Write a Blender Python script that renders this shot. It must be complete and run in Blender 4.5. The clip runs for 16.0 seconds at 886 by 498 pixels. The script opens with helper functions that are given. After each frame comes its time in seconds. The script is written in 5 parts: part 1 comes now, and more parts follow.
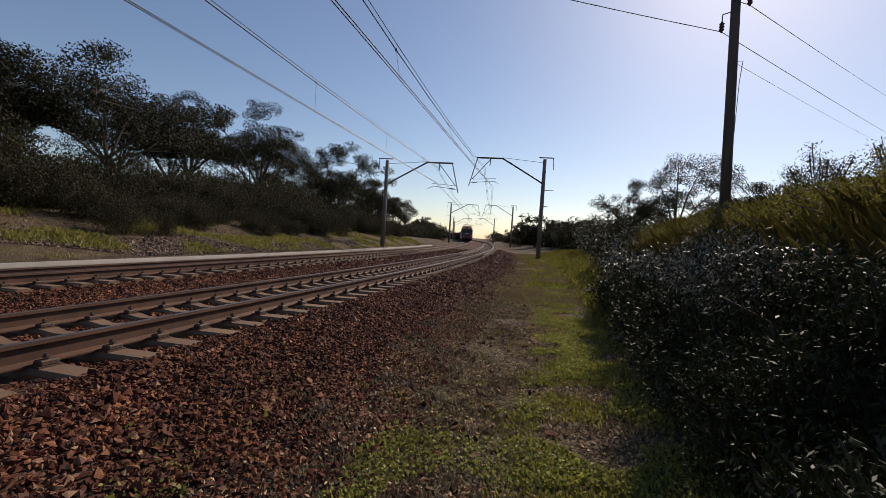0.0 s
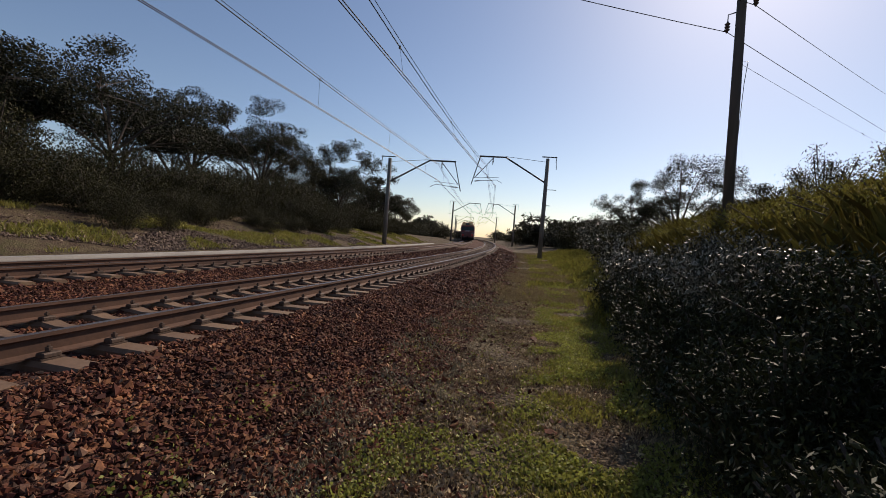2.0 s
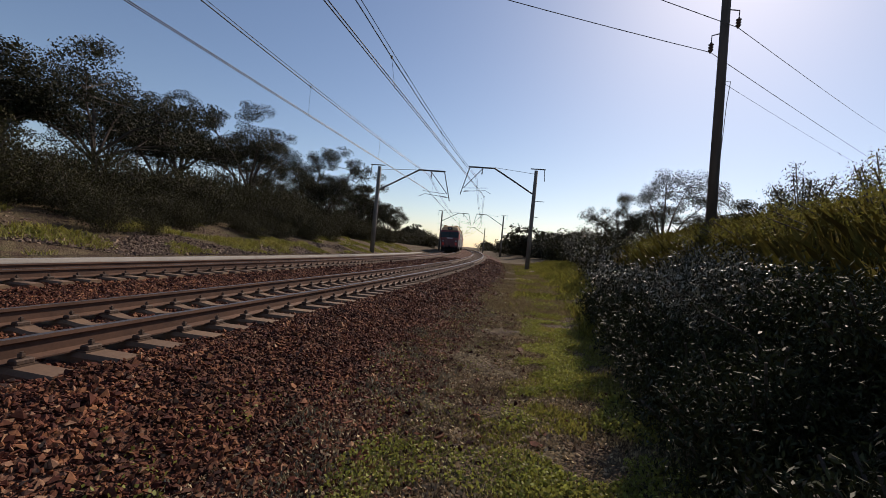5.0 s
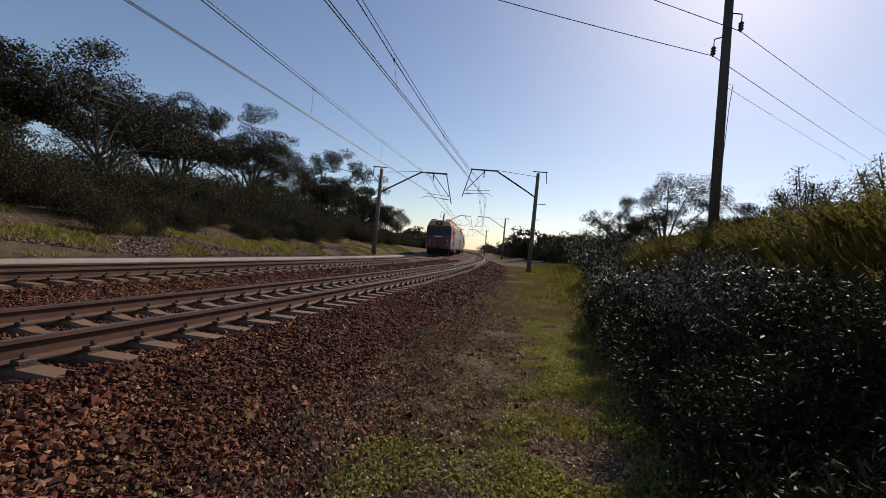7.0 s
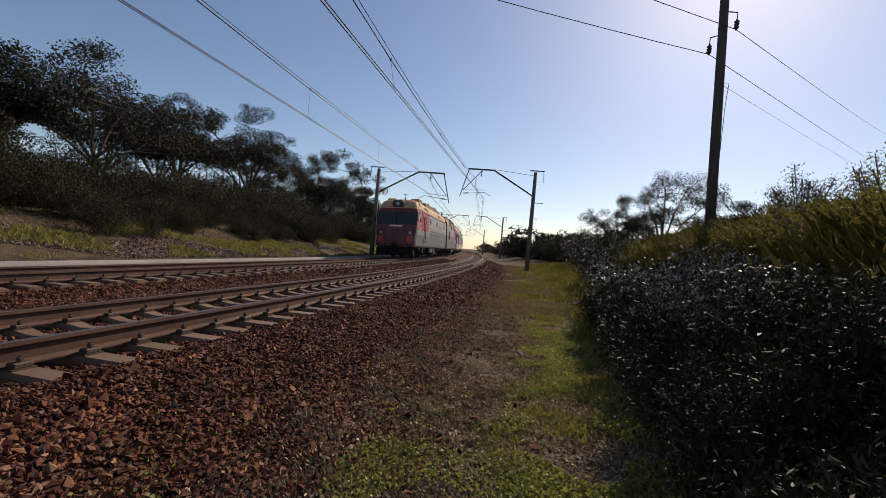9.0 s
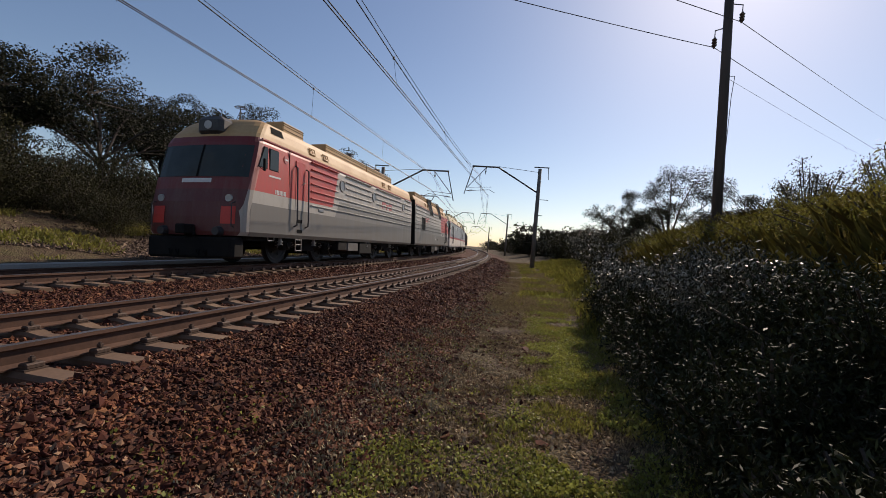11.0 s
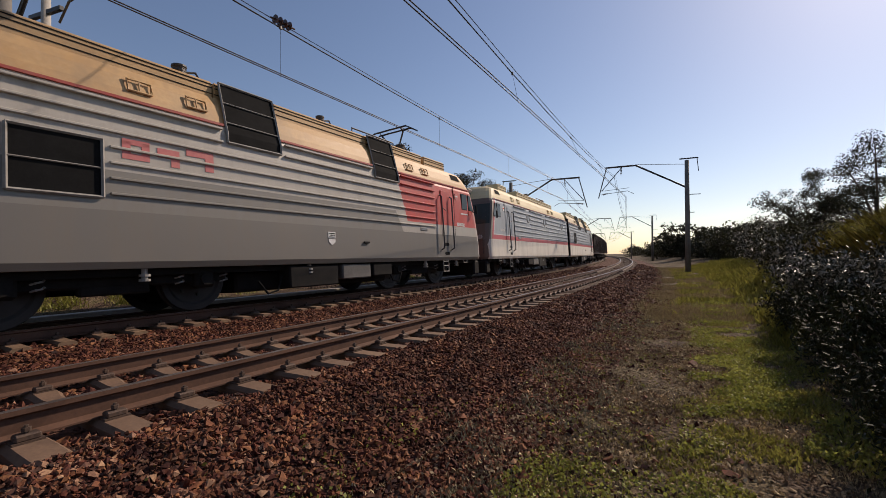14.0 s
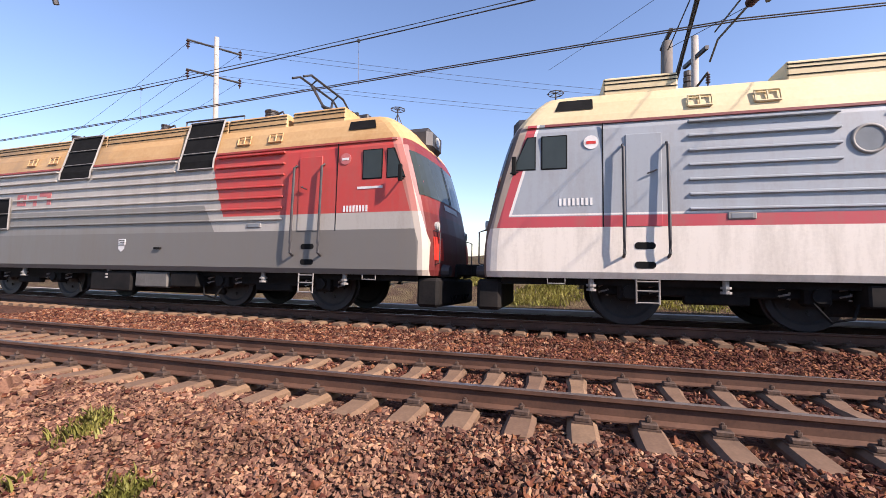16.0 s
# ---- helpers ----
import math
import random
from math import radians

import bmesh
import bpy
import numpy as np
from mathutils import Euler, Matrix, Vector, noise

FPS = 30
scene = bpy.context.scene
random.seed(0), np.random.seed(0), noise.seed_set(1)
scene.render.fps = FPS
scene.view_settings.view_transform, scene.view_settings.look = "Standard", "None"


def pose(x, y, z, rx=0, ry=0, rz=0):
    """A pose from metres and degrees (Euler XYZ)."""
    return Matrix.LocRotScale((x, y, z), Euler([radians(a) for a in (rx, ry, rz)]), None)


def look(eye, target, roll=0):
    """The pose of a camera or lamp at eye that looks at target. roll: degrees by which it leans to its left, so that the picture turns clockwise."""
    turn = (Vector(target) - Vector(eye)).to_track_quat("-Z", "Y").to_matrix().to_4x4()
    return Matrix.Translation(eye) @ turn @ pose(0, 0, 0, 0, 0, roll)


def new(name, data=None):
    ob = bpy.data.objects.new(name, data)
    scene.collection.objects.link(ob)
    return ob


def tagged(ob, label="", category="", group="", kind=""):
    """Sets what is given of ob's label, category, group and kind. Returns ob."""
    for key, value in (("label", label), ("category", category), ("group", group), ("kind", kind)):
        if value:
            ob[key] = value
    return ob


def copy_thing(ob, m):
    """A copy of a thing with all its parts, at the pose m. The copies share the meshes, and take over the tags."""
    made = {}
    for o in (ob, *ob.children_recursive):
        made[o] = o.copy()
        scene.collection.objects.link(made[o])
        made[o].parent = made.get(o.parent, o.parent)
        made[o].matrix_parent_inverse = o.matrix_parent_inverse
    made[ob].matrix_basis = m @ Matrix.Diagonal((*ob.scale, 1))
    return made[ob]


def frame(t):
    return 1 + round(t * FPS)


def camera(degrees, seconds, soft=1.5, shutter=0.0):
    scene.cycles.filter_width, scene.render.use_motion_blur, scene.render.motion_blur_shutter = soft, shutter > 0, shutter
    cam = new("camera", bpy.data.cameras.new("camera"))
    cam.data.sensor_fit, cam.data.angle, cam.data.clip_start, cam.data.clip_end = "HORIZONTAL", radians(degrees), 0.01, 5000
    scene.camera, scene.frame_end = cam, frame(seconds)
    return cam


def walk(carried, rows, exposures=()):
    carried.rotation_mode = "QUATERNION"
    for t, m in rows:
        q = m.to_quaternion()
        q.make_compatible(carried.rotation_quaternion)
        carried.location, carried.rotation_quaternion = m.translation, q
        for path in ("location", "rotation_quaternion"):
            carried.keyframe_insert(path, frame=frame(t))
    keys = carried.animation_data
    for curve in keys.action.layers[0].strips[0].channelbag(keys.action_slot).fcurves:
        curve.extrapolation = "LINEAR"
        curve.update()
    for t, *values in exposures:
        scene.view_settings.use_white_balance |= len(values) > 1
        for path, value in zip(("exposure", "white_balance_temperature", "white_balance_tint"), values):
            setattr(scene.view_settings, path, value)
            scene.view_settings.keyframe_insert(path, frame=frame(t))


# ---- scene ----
cam = camera(92.7, 16.0, soft=0.85)
PATH = [
    (0.0, -0.000, -0.001, 1.012, 88.24, -3.81, 3.38),
    (0.5, 0.002, -0.001, 1.011, 88.22, -3.68, 3.58),
    (1.0, 0.001, 0.002, 1.006, 88.08, -4.09, 3.21),
    (1.5, -0.005, -0.001, 1.006, 88.00, -4.35, 3.62),
    (2.0, 0.001, -0.001, 1.006, 88.00, -4.45, 3.63),
    (2.5, 0.002, 0.000, 1.007, 88.25, -4.57, 3.28),
    (3.0, 0.001, 0.005, 1.013, 88.92, -4.37, 3.02),
    (3.5, 0.003, 0.001, 1.013, 90.03, -4.71, 2.57),
    (4.0, 0.001, 0.003, 1.011, 89.54, -5.01, 2.25),
    (6.5, 0.000, -0.001, 1.011, 89.36, -5.81, 2.14),
    (7.0, 0.001, 0.001, 1.013, 89.70, -5.69, 2.26),
    (7.5, 0.001, 0.002, 1.014, 89.82, -5.54, 2.27),
    (8.0, 0.001, -0.002, 1.013, 89.51, -5.86, 2.34),
    (8.5, 0.003, 0.001, 1.014, 90.06, -5.07, 2.44),
    (9.0, 0.005, 0.002, 1.014, 89.67, -5.32, 1.99),
    (11.5, 0.011, -0.008, 1.018, 89.08, -4.63, 2.77),
    (12.0, 0.009, 0.000, 1.022, 88.60, -4.30, 2.81),
    (12.5, 0.012, 0.001, 1.017, 88.50, -3.00, 4.07),
    (13.0, -0.002, 0.007, 1.005, 88.53, -1.23, 6.85),
    (13.5, -0.013, 0.002, 0.993, 89.74, -0.35, 12.48),
    (14.0, -0.031, 0.014, 0.984, 90.78, 0.31, 20.61),
    (14.5, -0.065, -0.047, 1.001, 92.51, 0.29, 31.23),
    (15.0, -0.239, -0.148, 0.956, 94.99, 0.84, 47.27),
    (15.2, -0.330, -0.127, 1.006, 93.56, -0.25, 54.51),
    (15.5, -0.179, -0.142, 1.020, 93.68, -0.18, 68.88),
    (16.0, -0.165, -0.267, 1.133, 91.21, -0.32, 93.75),
]
EXPO = [(0, -0.28, 6900, 16), (12.5, -0.28, 6850, 16), (13.5, -0.26, 7000, 18), (14.5, -0.1, 7150, 20), (15.2, 0.37, 7000, 22), (16.0, 0.9, 6500, 23)]
walk(cam, [(t, pose(*p)) for t, *p in PATH], EXPO)

# ---- world and sun ----
SUN_AZ, SUN_EL = 31.0, 36.0          # degrees from +y towards +x, and above the horizon
world = bpy.data.worlds.new("sky")
scene.world = world
world.use_nodes = True
wn = world.node_tree.nodes
sky = wn.new("ShaderNodeTexSky")
sky.sky_type = "NISHITA"
sky.sun_disc = False
sky.sun_elevation, sky.sun_rotation = radians(SUN_EL), radians(SUN_AZ)
sky.air_density, sky.dust_density, sky.ozone_density = 1.0, 0.45, 3.0
wn["Background"].inputs[1].default_value = 0.125
world.node_tree.links.new(sky.outputs[0], wn["Background"].inputs[0])
sun = new("sun", bpy.data.lights.new("sun", "SUN"))
sun.data.energy, sun.data.angle, sun.data.color = 5.0, radians(0.55), (1.0, 0.90, 0.76)
az, el = radians(SUN_AZ), radians(SUN_EL)
SUNWAY = Vector((math.sin(az) * math.cos(el), math.cos(az) * math.cos(el), math.sin(el)))
sun.matrix_world = look(SUNWAY * 100, (0, 0, 0))


# ---- materials ----
def shader(name):
    m = bpy.data.materials.new(name)
    m.use_nodes = True
    return m, m.node_tree, m.node_tree.nodes["Principled BSDF"]


def mathn(nt, op, a, b=None, c=None):
    n = nt.nodes.new("ShaderNodeMath")
    n.operation = op
    for i, v in enumerate((a, b, c)):
        if v is None:
            continue
        if isinstance(v, (int, float)):
            n.inputs[i].default_value = v
        else:
            nt.links.new(v, n.inputs[i])
    return n.outputs[0]


def mixc(nt, fac, a, b):
    n = nt.nodes.new("ShaderNodeMix")
    n.data_type = "RGBA"
    for i, v in ((0, fac), (6, a), (7, b)):
        if isinstance(v, (int, float)):
            n.inputs[i].default_value = v
        elif isinstance(v, tuple):
            n.inputs[i].default_value = (*v[:3], 1)
        else:
            nt.links.new(v, n.inputs[i])
    return n.outputs[2]


def noise_n(nt, scale, detail=4.0, rough=0.6, coord="Object", stretch=None):
    tc = nt.nodes.new("ShaderNodeTexCoord")
    out = tc.outputs[coord]
    if stretch:
        mp = nt.nodes.new("ShaderNodeMapping")
        mp.inputs["Scale"].default_value = stretch
        nt.links.new(out, mp.inputs[0])
        out = mp.outputs[0]
    n = nt.nodes.new("ShaderNodeTexNoise")
    n.inputs["Scale"].default_value, n.inputs["Detail"].default_value, n.inputs["Roughness"].default_value = scale, detail, rough
    nt.links.new(out, n.inputs["Vector"])
    return n.outputs["Fac"]


def ramp(nt, fac, lo, hi):
    n = nt.nodes.new("ShaderNodeMapRange")
    n.inputs["From Min"].default_value, n.inputs["From Max"].default_value = lo, hi
    nt.links.new(fac, n.inputs["Value"])
    return n.outputs["Result"]


def bump(nt, bsdf, height, strength, distance):
    b = nt.nodes.new("ShaderNodeBump")
    b.inputs["Strength"].default_value, b.inputs["Distance"].default_value = strength, distance
    nt.links.new(height, b.inputs["Height"])
    nt.links.new(b.outputs[0], bsdf.inputs["Normal"])


def surface(name, a, b, coarse=1.5, fine=30.0, rough=0.8, metal=0.0, relief=0.3, depth=0.01, island=0.0, objrand=0.0, dirt=None, stretch=None, trans=0.0, spec=0.5):
    """Two colours mixed by coarse and fine noise, with relief; island and objrand vary the value from piece to piece."""
    m, nt, bs = shader(name)
    n1, n2 = noise_n(nt, coarse, 5, stretch=stretch), noise_n(nt, fine, 3, stretch=stretch)
    fac = ramp(nt, mathn(nt, "ADD", mathn(nt, "MULTIPLY", n1, 0.65), mathn(nt, "MULTIPLY", n2, 0.35)), 0.36, 0.64)
    col = mixc(nt, fac, a, b)
    if dirt:
        col = mixc(nt, ramp(nt, noise_n(nt, coarse * 0.37, 6, 0.7, stretch=stretch), 0.52, 0.72), col, dirt)
    for amount, kind in ((island, "geo"), (objrand, "obj")):
        if amount:
            if kind == "geo":
                r = nt.nodes.new("ShaderNodeNewGeometry").outputs["Random Per Island"]
            else:
                r = nt.nodes.new("ShaderNodeObjectInfo").outputs["Random"]
            hsv = nt.nodes.new("ShaderNodeHueSaturation")
            nt.links.new(mathn(nt, "MULTIPLY_ADD", r, 2 * amount, 1 - amount), hsv.inputs["Value"])
            nt.links.new(mathn(nt, "MULTIPLY_ADD", r, 0.05 * amount, 0.5 - 0.025 * amount), hsv.inputs["Hue"])
            nt.links.new(col, hsv.inputs["Color"])
            col = hsv.outputs[0]
    nt.links.new(col, bs.inputs["Base Color"])
    bs.inputs["Metallic"].default_value = metal
    bs.inputs["Specular IOR Level"].default_value = spec
    nt.links.new(mathn(nt, "MULTIPLY_ADD", n2, 0.25, rough - 0.12), bs.inputs["Roughness"])
    if relief:
        bump(nt, bs, n2, relief, depth)
    if trans:
        tr_ = nt.nodes.new("ShaderNodeBsdfTranslucent")
        nt.links.new(col, tr_.inputs[0])
        mx = nt.nodes.new("ShaderNodeMixShader")
        mx.inputs[0].default_value = trans
        nt.links.new(bs.outputs[0], mx.inputs[1])
        nt.links.new(tr_.outputs[0], mx.inputs[2])
        nt.links.new(mx.outputs[0], nt.nodes["Material Output"].inputs[0])
    return m


STONE = surface("ballast_stone", (0.034, 0.010, 0.007), (0.190, 0.068, 0.037), 3.0, 60.0, 0.75, relief=0.2, depth=0.003, island=0.7, spec=0.15)
DUSTY = surface("dusty_ballast_stone", (0.085, 0.042, 0.028), (0.31, 0.165, 0.105), 3.0, 60.0, 0.8, relief=0.2, depth=0.003, island=0.6, spec=0.15)
SLEEPER = surface("sleeper_concrete", (0.125, 0.072, 0.041), (0.245, 0.150, 0.088), 2.0, 40.0, 0.85, relief=0.3, depth=0.004, objrand=0.18, dirt=(0.15, 0.095, 0.065))
RUST = surface("rusty_rail", (0.066, 0.031, 0.019), (0.135, 0.067, 0.041), 2.0, 40.0, 0.75, metal=0.2, relief=0.25, depth=0.003)
POLISH = surface("worn_rail_head", (0.33, 0.30, 0.29), (0.22, 0.17, 0.15), 1.2, 25.0, 0.38, metal=0.85, relief=0.05, depth=0.001)
CLIP = surface("rail_fastening", (0.06, 0.04, 0.03), (0.13, 0.08, 0.055), 6.0, 60.0, 0.7, metal=0.3)
MAST = surface("mast_concrete", (0.10, 0.088, 0.076), (0.19, 0.168, 0.146), 0.8, 25.0, 0.85, relief=0.2, depth=0.004)
CONCRETE = surface("pale_concrete", (0.30, 0.27, 0.235), (0.44, 0.40, 0.35), 0.8, 25.0, 0.85, relief=0.2, depth=0.004, dirt=(0.25, 0.21, 0.16))
STEEL = surface("painted_steel", (0.045, 0.045, 0.05), (0.09, 0.085, 0.08), 2.0, 30.0, 0.55, metal=0.5, relief=0.1, depth=0.002)
WIRE = surface("wire_metal", (0.06, 0.055, 0.055), (0.10, 0.09, 0.085), 2.0, 20.0, 0.5, metal=0.6, relief=0.0)
INSUL = surface("insulator_glaze", (0.05, 0.03, 0.025), (0.09, 0.05, 0.04), 4.0, 20.0, 0.2, relief=0.0)
WOOD = surface("weathered_pole_wood", (0.055, 0.040, 0.032), (0.11, 0.085, 0.07), 1.0, 40.0, 0.85, relief=0.5, depth=0.006, stretch=(6, 6, 0.7))
BARK = surface("bark", (0.045, 0.032, 0.025), (0.10, 0.075, 0.055), 2.0, 20.0, 0.9, relief=0.6, depth=0.02)
LEAF = surface("tree_leaf", (0.016, 0.016, 0.007), (0.042, 0.040, 0.016), 0.35, 3.0, 0.65, relief=0, island=0.4, trans=0.14, spec=0.25)
LEAF2 = surface("scrub_leaf", (0.020, 0.020, 0.008), (0.058, 0.050, 0.018), 0.3, 3.0, 0.7, relief=0, island=0.45, trans=0.16, spec=0.2)


def willow_leaf():
    """Narrow dark leaves, about one in three coloured pale as sunlit glints on silvery undersides."""
    m, nt, bs = shader("willow_bush_leaf")
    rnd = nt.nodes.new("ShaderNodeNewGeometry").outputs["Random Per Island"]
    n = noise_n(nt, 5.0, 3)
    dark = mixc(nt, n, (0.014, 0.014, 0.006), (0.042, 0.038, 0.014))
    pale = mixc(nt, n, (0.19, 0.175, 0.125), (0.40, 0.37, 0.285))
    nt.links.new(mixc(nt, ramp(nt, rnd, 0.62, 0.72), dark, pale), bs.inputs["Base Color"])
    nt.links.new(mathn(nt, "MULTIPLY_ADD", n, 0.2, 0.4), bs.inputs["Roughness"])
    bs.inputs["Specular IOR Level"].default_value = 0.28
    return m


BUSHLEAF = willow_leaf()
# leaves of the near, low bushes; deep shade is put into their colour
SHADELEAF = surface("shaded_foot_leaf", (0.014, 0.017, 0.006), (0.040, 0.043, 0.014), 0.5, 6.0, 0.6, relief=0, island=0.5, trans=0.06, spec=0.2)
WEED = surface("bank_weed_leaf", (0.12, 0.115, 0.02), (0.24, 0.20, 0.045), 0.5, 6.0, 0.65, relief=0, island=0.4, trans=0.38, spec=0.25)
GRASS = surface("grass_blade", (0.155, 0.16, 0.028), (0.33, 0.29, 0.075), 0.6, 5.0, 0.6, relief=0, island=0.4, trans=0.38)
LITTER = surface("dry_leaf_litter", (0.15, 0.10, 0.062), (0.47, 0.35, 0.215), 2.0, 8.0, 0.8, relief=0, island=0.6, trans=0.1, spec=0.2)
DRYGRASS = surface("dry_grass_blade", (0.20, 0.145, 0.075), (0.36, 0.28, 0.155), 0.6, 5.0, 0.7, relief=0, island=0.35, trans=0.2)
GRAVEL = surface("bank_gravel", (0.07, 0.045, 0.033), (0.24, 0.165, 0.12), 3.0, 60.0, 0.8, relief=0.25, depth=0.004, island=0.5, spec=0.2)
BANKGRASS = surface("olive_bank_grass", (0.13, 0.11, 0.026), (0.29, 0.235, 0.07), 0.6, 5.0, 0.7, relief=0, island=0.4, trans=0.3, spec=0.15)
CLOVER = surface("clover_leaf", (0.15, 0.165, 0.03), (0.34, 0.33, 0.08), 0.8, 6.0, 0.6, relief=0, island=0.4, trans=0.4, spec=0.3)
GREYWEED = surface("grey_weed_leaf", (0.15, 0.14, 0.09), (0.27, 0.25, 0.17), 0.8, 5.0, 0.65, relief=0, island=0.35, trans=0.15)


def ground_material():
    """Earth, dry grass and green patches; crushed stone where the bed attribute says so."""
    m, nt, bs = shader("ground_earth")
    at = nt.nodes.new("ShaderNodeAttribute")
    at.attribute_name = "bed"
    big, mid, fine = noise_n(nt, 0.35, 5), noise_n(nt, 2.2, 6, 0.7), noise_n(nt, 26.0, 4, 0.7)
    soil = mixc(nt, ramp(nt, fine, 0.35, 0.65), (0.046, 0.029, 0.020), (0.115, 0.075, 0.050))
    dry = mixc(nt, ramp(nt, fine, 0.35, 0.65), (0.062, 0.047, 0.026), (0.190, 0.145, 0.082))
    green = mixc(nt, ramp(nt, fine, 0.35, 0.65), (0.032, 0.038, 0.010), (0.078, 0.082, 0.024))
    col = mixc(nt, ramp(nt, mid, 0.42, 0.58), soil, dry)
    col = mixc(nt, ramp(nt, mathn(nt, "ADD", mathn(nt, "MULTIPLY", big, 0.7), mathn(nt, "MULTIPLY", mid, 0.3)), 0.55, 0.67), col, green)
    vo = nt.nodes.new("ShaderNodeTexVoronoi")
    vo.inputs["Scale"].default_value = 19.0
    tc = nt.nodes.new("ShaderNodeTexCoord")
    nt.links.new(tc.outputs["Object"], vo.inputs["Vector"])
    sep = nt.nodes.new("ShaderNodeSeparateColor")
    nt.links.new(vo.outputs["Color"], sep.inputs[0])
    stone = mixc(nt, sep.outputs[0], (0.06, 0.026, 0.018), (0.15, 0.075, 0.05))
    fac = ramp(nt, mathn(nt, "ADD", at.outputs["Fac"], mathn(nt, "MULTIPLY_ADD", mid, 0.9, -0.45)), 0.4, 0.6)
    nt.links.new(mixc(nt, fac, col, stone), bs.inputs["Base Color"])
    bs.inputs["Roughness"].default_value = 0.95
    bs.inputs["Specular IOR Level"].default_value = 0.15
    h = mathn(nt, "ADD", mathn(nt, "MULTIPLY", vo.outputs["Distance"], -0.8), mathn(nt, "MULTIPLY", fine, 0.7))
    bump(nt, bs, h, 1.0, 0.045)
    return m


EARTH = ground_material()

# ---- the line of the railway: near track's centre line, s metres along it, u metres to its right ----
HEAD0, FOOT, CURVE0, CURVE1 = radians(12.238), 4.629, 0.0037155, -3.706e-5
TRACK2 = -4.8
CANT = radians(3.2)


def centre_line():
    rows = {}
    for sg in (1, -1):
        x, y, h = -FOOT * math.cos(HEAD0), FOOT * math.sin(HEAD0), HEAD0
        for i in range(900):
            s = sg * i * 0.5
            rows[s] = (x, y, h)
            bend = min(max(CURVE0 + CURVE1 * (s + sg * 0.25), 0.0008), 0.0045)
            h2 = h - sg * bend * 0.5
            x, y, h = x + sg * 0.5 * math.sin((h + h2) / 2), y + sg * 0.5 * math.cos((h + h2) / 2), h2
    ks = sorted(rows)
    return np.array(ks), np.array([rows[k] for k in ks])


LINE_S, LINE = centre_line()


def on_line(s):
    return [float(np.interp(s, LINE_S, LINE[:, i])) for i in range(3)]


def at(s, u=0.0, z=0.0):
    x, y, h = on_line(s)
    return Vector((x + u * math.cos(h), y - u * math.sin(h), z))


def frame_at(s, u=0.0, z=0.0, lean=0.0):
    """A pose on the line: x along it (s grows), y to its left, z up; lean tips it to the left."""
    x, y, h = on_line(s)
    return Matrix.Translation(at(s, u, z)) @ Matrix.Rotation(math.pi / 2 - h, 4, "Z") @ Matrix.Rotation(-lean, 4, "X")


def line_coords(xy):
    """s and u of many ground points."""
    out = np.zeros((len(xy), 2))
    pts, ss, hd = LINE[::4, :2], LINE_S[::4], LINE[::4, 2]
    for a in range(0, len(xy), 4000):
        q = xy[a:a + 4000]
        d = ((q[:, None, :] - pts[None]) ** 2).sum(2)
        i = d.argmin(1)
        dx, dy, h = q[:, 0] - pts[i, 0], q[:, 1] - pts[i, 1], hd[i]
        out[a:a + 4000, 0] = ss[i] + dx * np.sin(h) + dy * np.cos(h)
        out[a:a + 4000, 1] = dx * np.cos(h) - dy * np.sin(h)
    return out


PROF_U = np.array([-90, -40, -24, -17, -13, -10.5, -8.8, -8.0, -7.3, -6.7, -6.1, -5.9, -4.8, -3.7, -3.4, -2.6, -1.9, -1.35, -1.0, 0, 1.0, 1.35, 1.8, 2.4, 3.0, 3.6, 4.6, 5.4, 6.2, 7.2, 8.4, 10, 14, 24, 90])
PROF_Z = np.array([2.5, 3.0, 2.2, 1.25, 0.75, 0.25, -0.28, -0.42, -0.48, -0.48, -0.39, -0.40, -0.36, -0.335, -0.34, -0.38, -0.33, -0.29, -0.345, -0.305, -0.255, -0.185, -0.21, -0.40, -0.55, -0.60, -0.57, -0.54, -0.30, 0.45, 1.30, 1.85, 2.0, 1.6, 1.5])


def ground_z(s, u):
    s, u = np.asarray(s, float), np.asarray(u, float)
    near = np.interp(s, [-30, -14, -4, 14, 30, 60], [0.2, 0.35, 1.0, 1.0, 0.42, 0.3])
    z = np.interp(u, PROF_U, PROF_Z)
    flat = -0.5
    w = np.interp(u, [5.2, 6.6], [0, 1]) * (1 - near)
    z = z * (1 - w) + flat * w
    left = np.interp(u, [-13, -9.5], [1, 0]) * np.interp(s, [-60, -10, 8, 45, 90], [0.1, 0.3, 1, 0.75, 0.2])
    lw = np.interp(u, [-13, -9], [1, 0])
    return z * (1 - lw) + (z * np.clip(left + 0.15, 0, 1.1)) * lw


def gz(s, u):
    return float(ground_z(s, u))


# ---- mesh helpers ----
def mesh_from(name, verts, faces, mats, smooth=False, index=None):
    me = bpy.data.meshes.new(name)
    me.from_pydata(verts, [], faces)
    for m in (mats if isinstance(mats, (list, tuple)) else [mats]):
        me.materials.append(m)
    if index is not None:
        me.polygons.foreach_set("material_index", index)
    if smooth:
        me.polygons.foreach_set("use_smooth", [True] * len(me.polygons))
    me.update()
    return me


def part(name, bm, material, parent=None, label="", smooth=False):
    me = bpy.data.meshes.new(name)
    bmesh.ops.recalc_face_normals(bm, faces=bm.faces)
    if smooth:
        for f in bm.faces:
            f.smooth = True
    bm.to_mesh(me)
    bm.free()
    me.materials.append(material)
    ob = new(name, me)
    ob.parent = parent
    if label:
        tagged(ob, label)
    return ob


def thing(name, label, category, m=None, group="", kind=""):
    ob = new(name)
    ob.empty_display_size = 0.1
    tagged(ob, label, category, group, kind)
    if m is not None:
        ob.matrix_world = m
    return ob


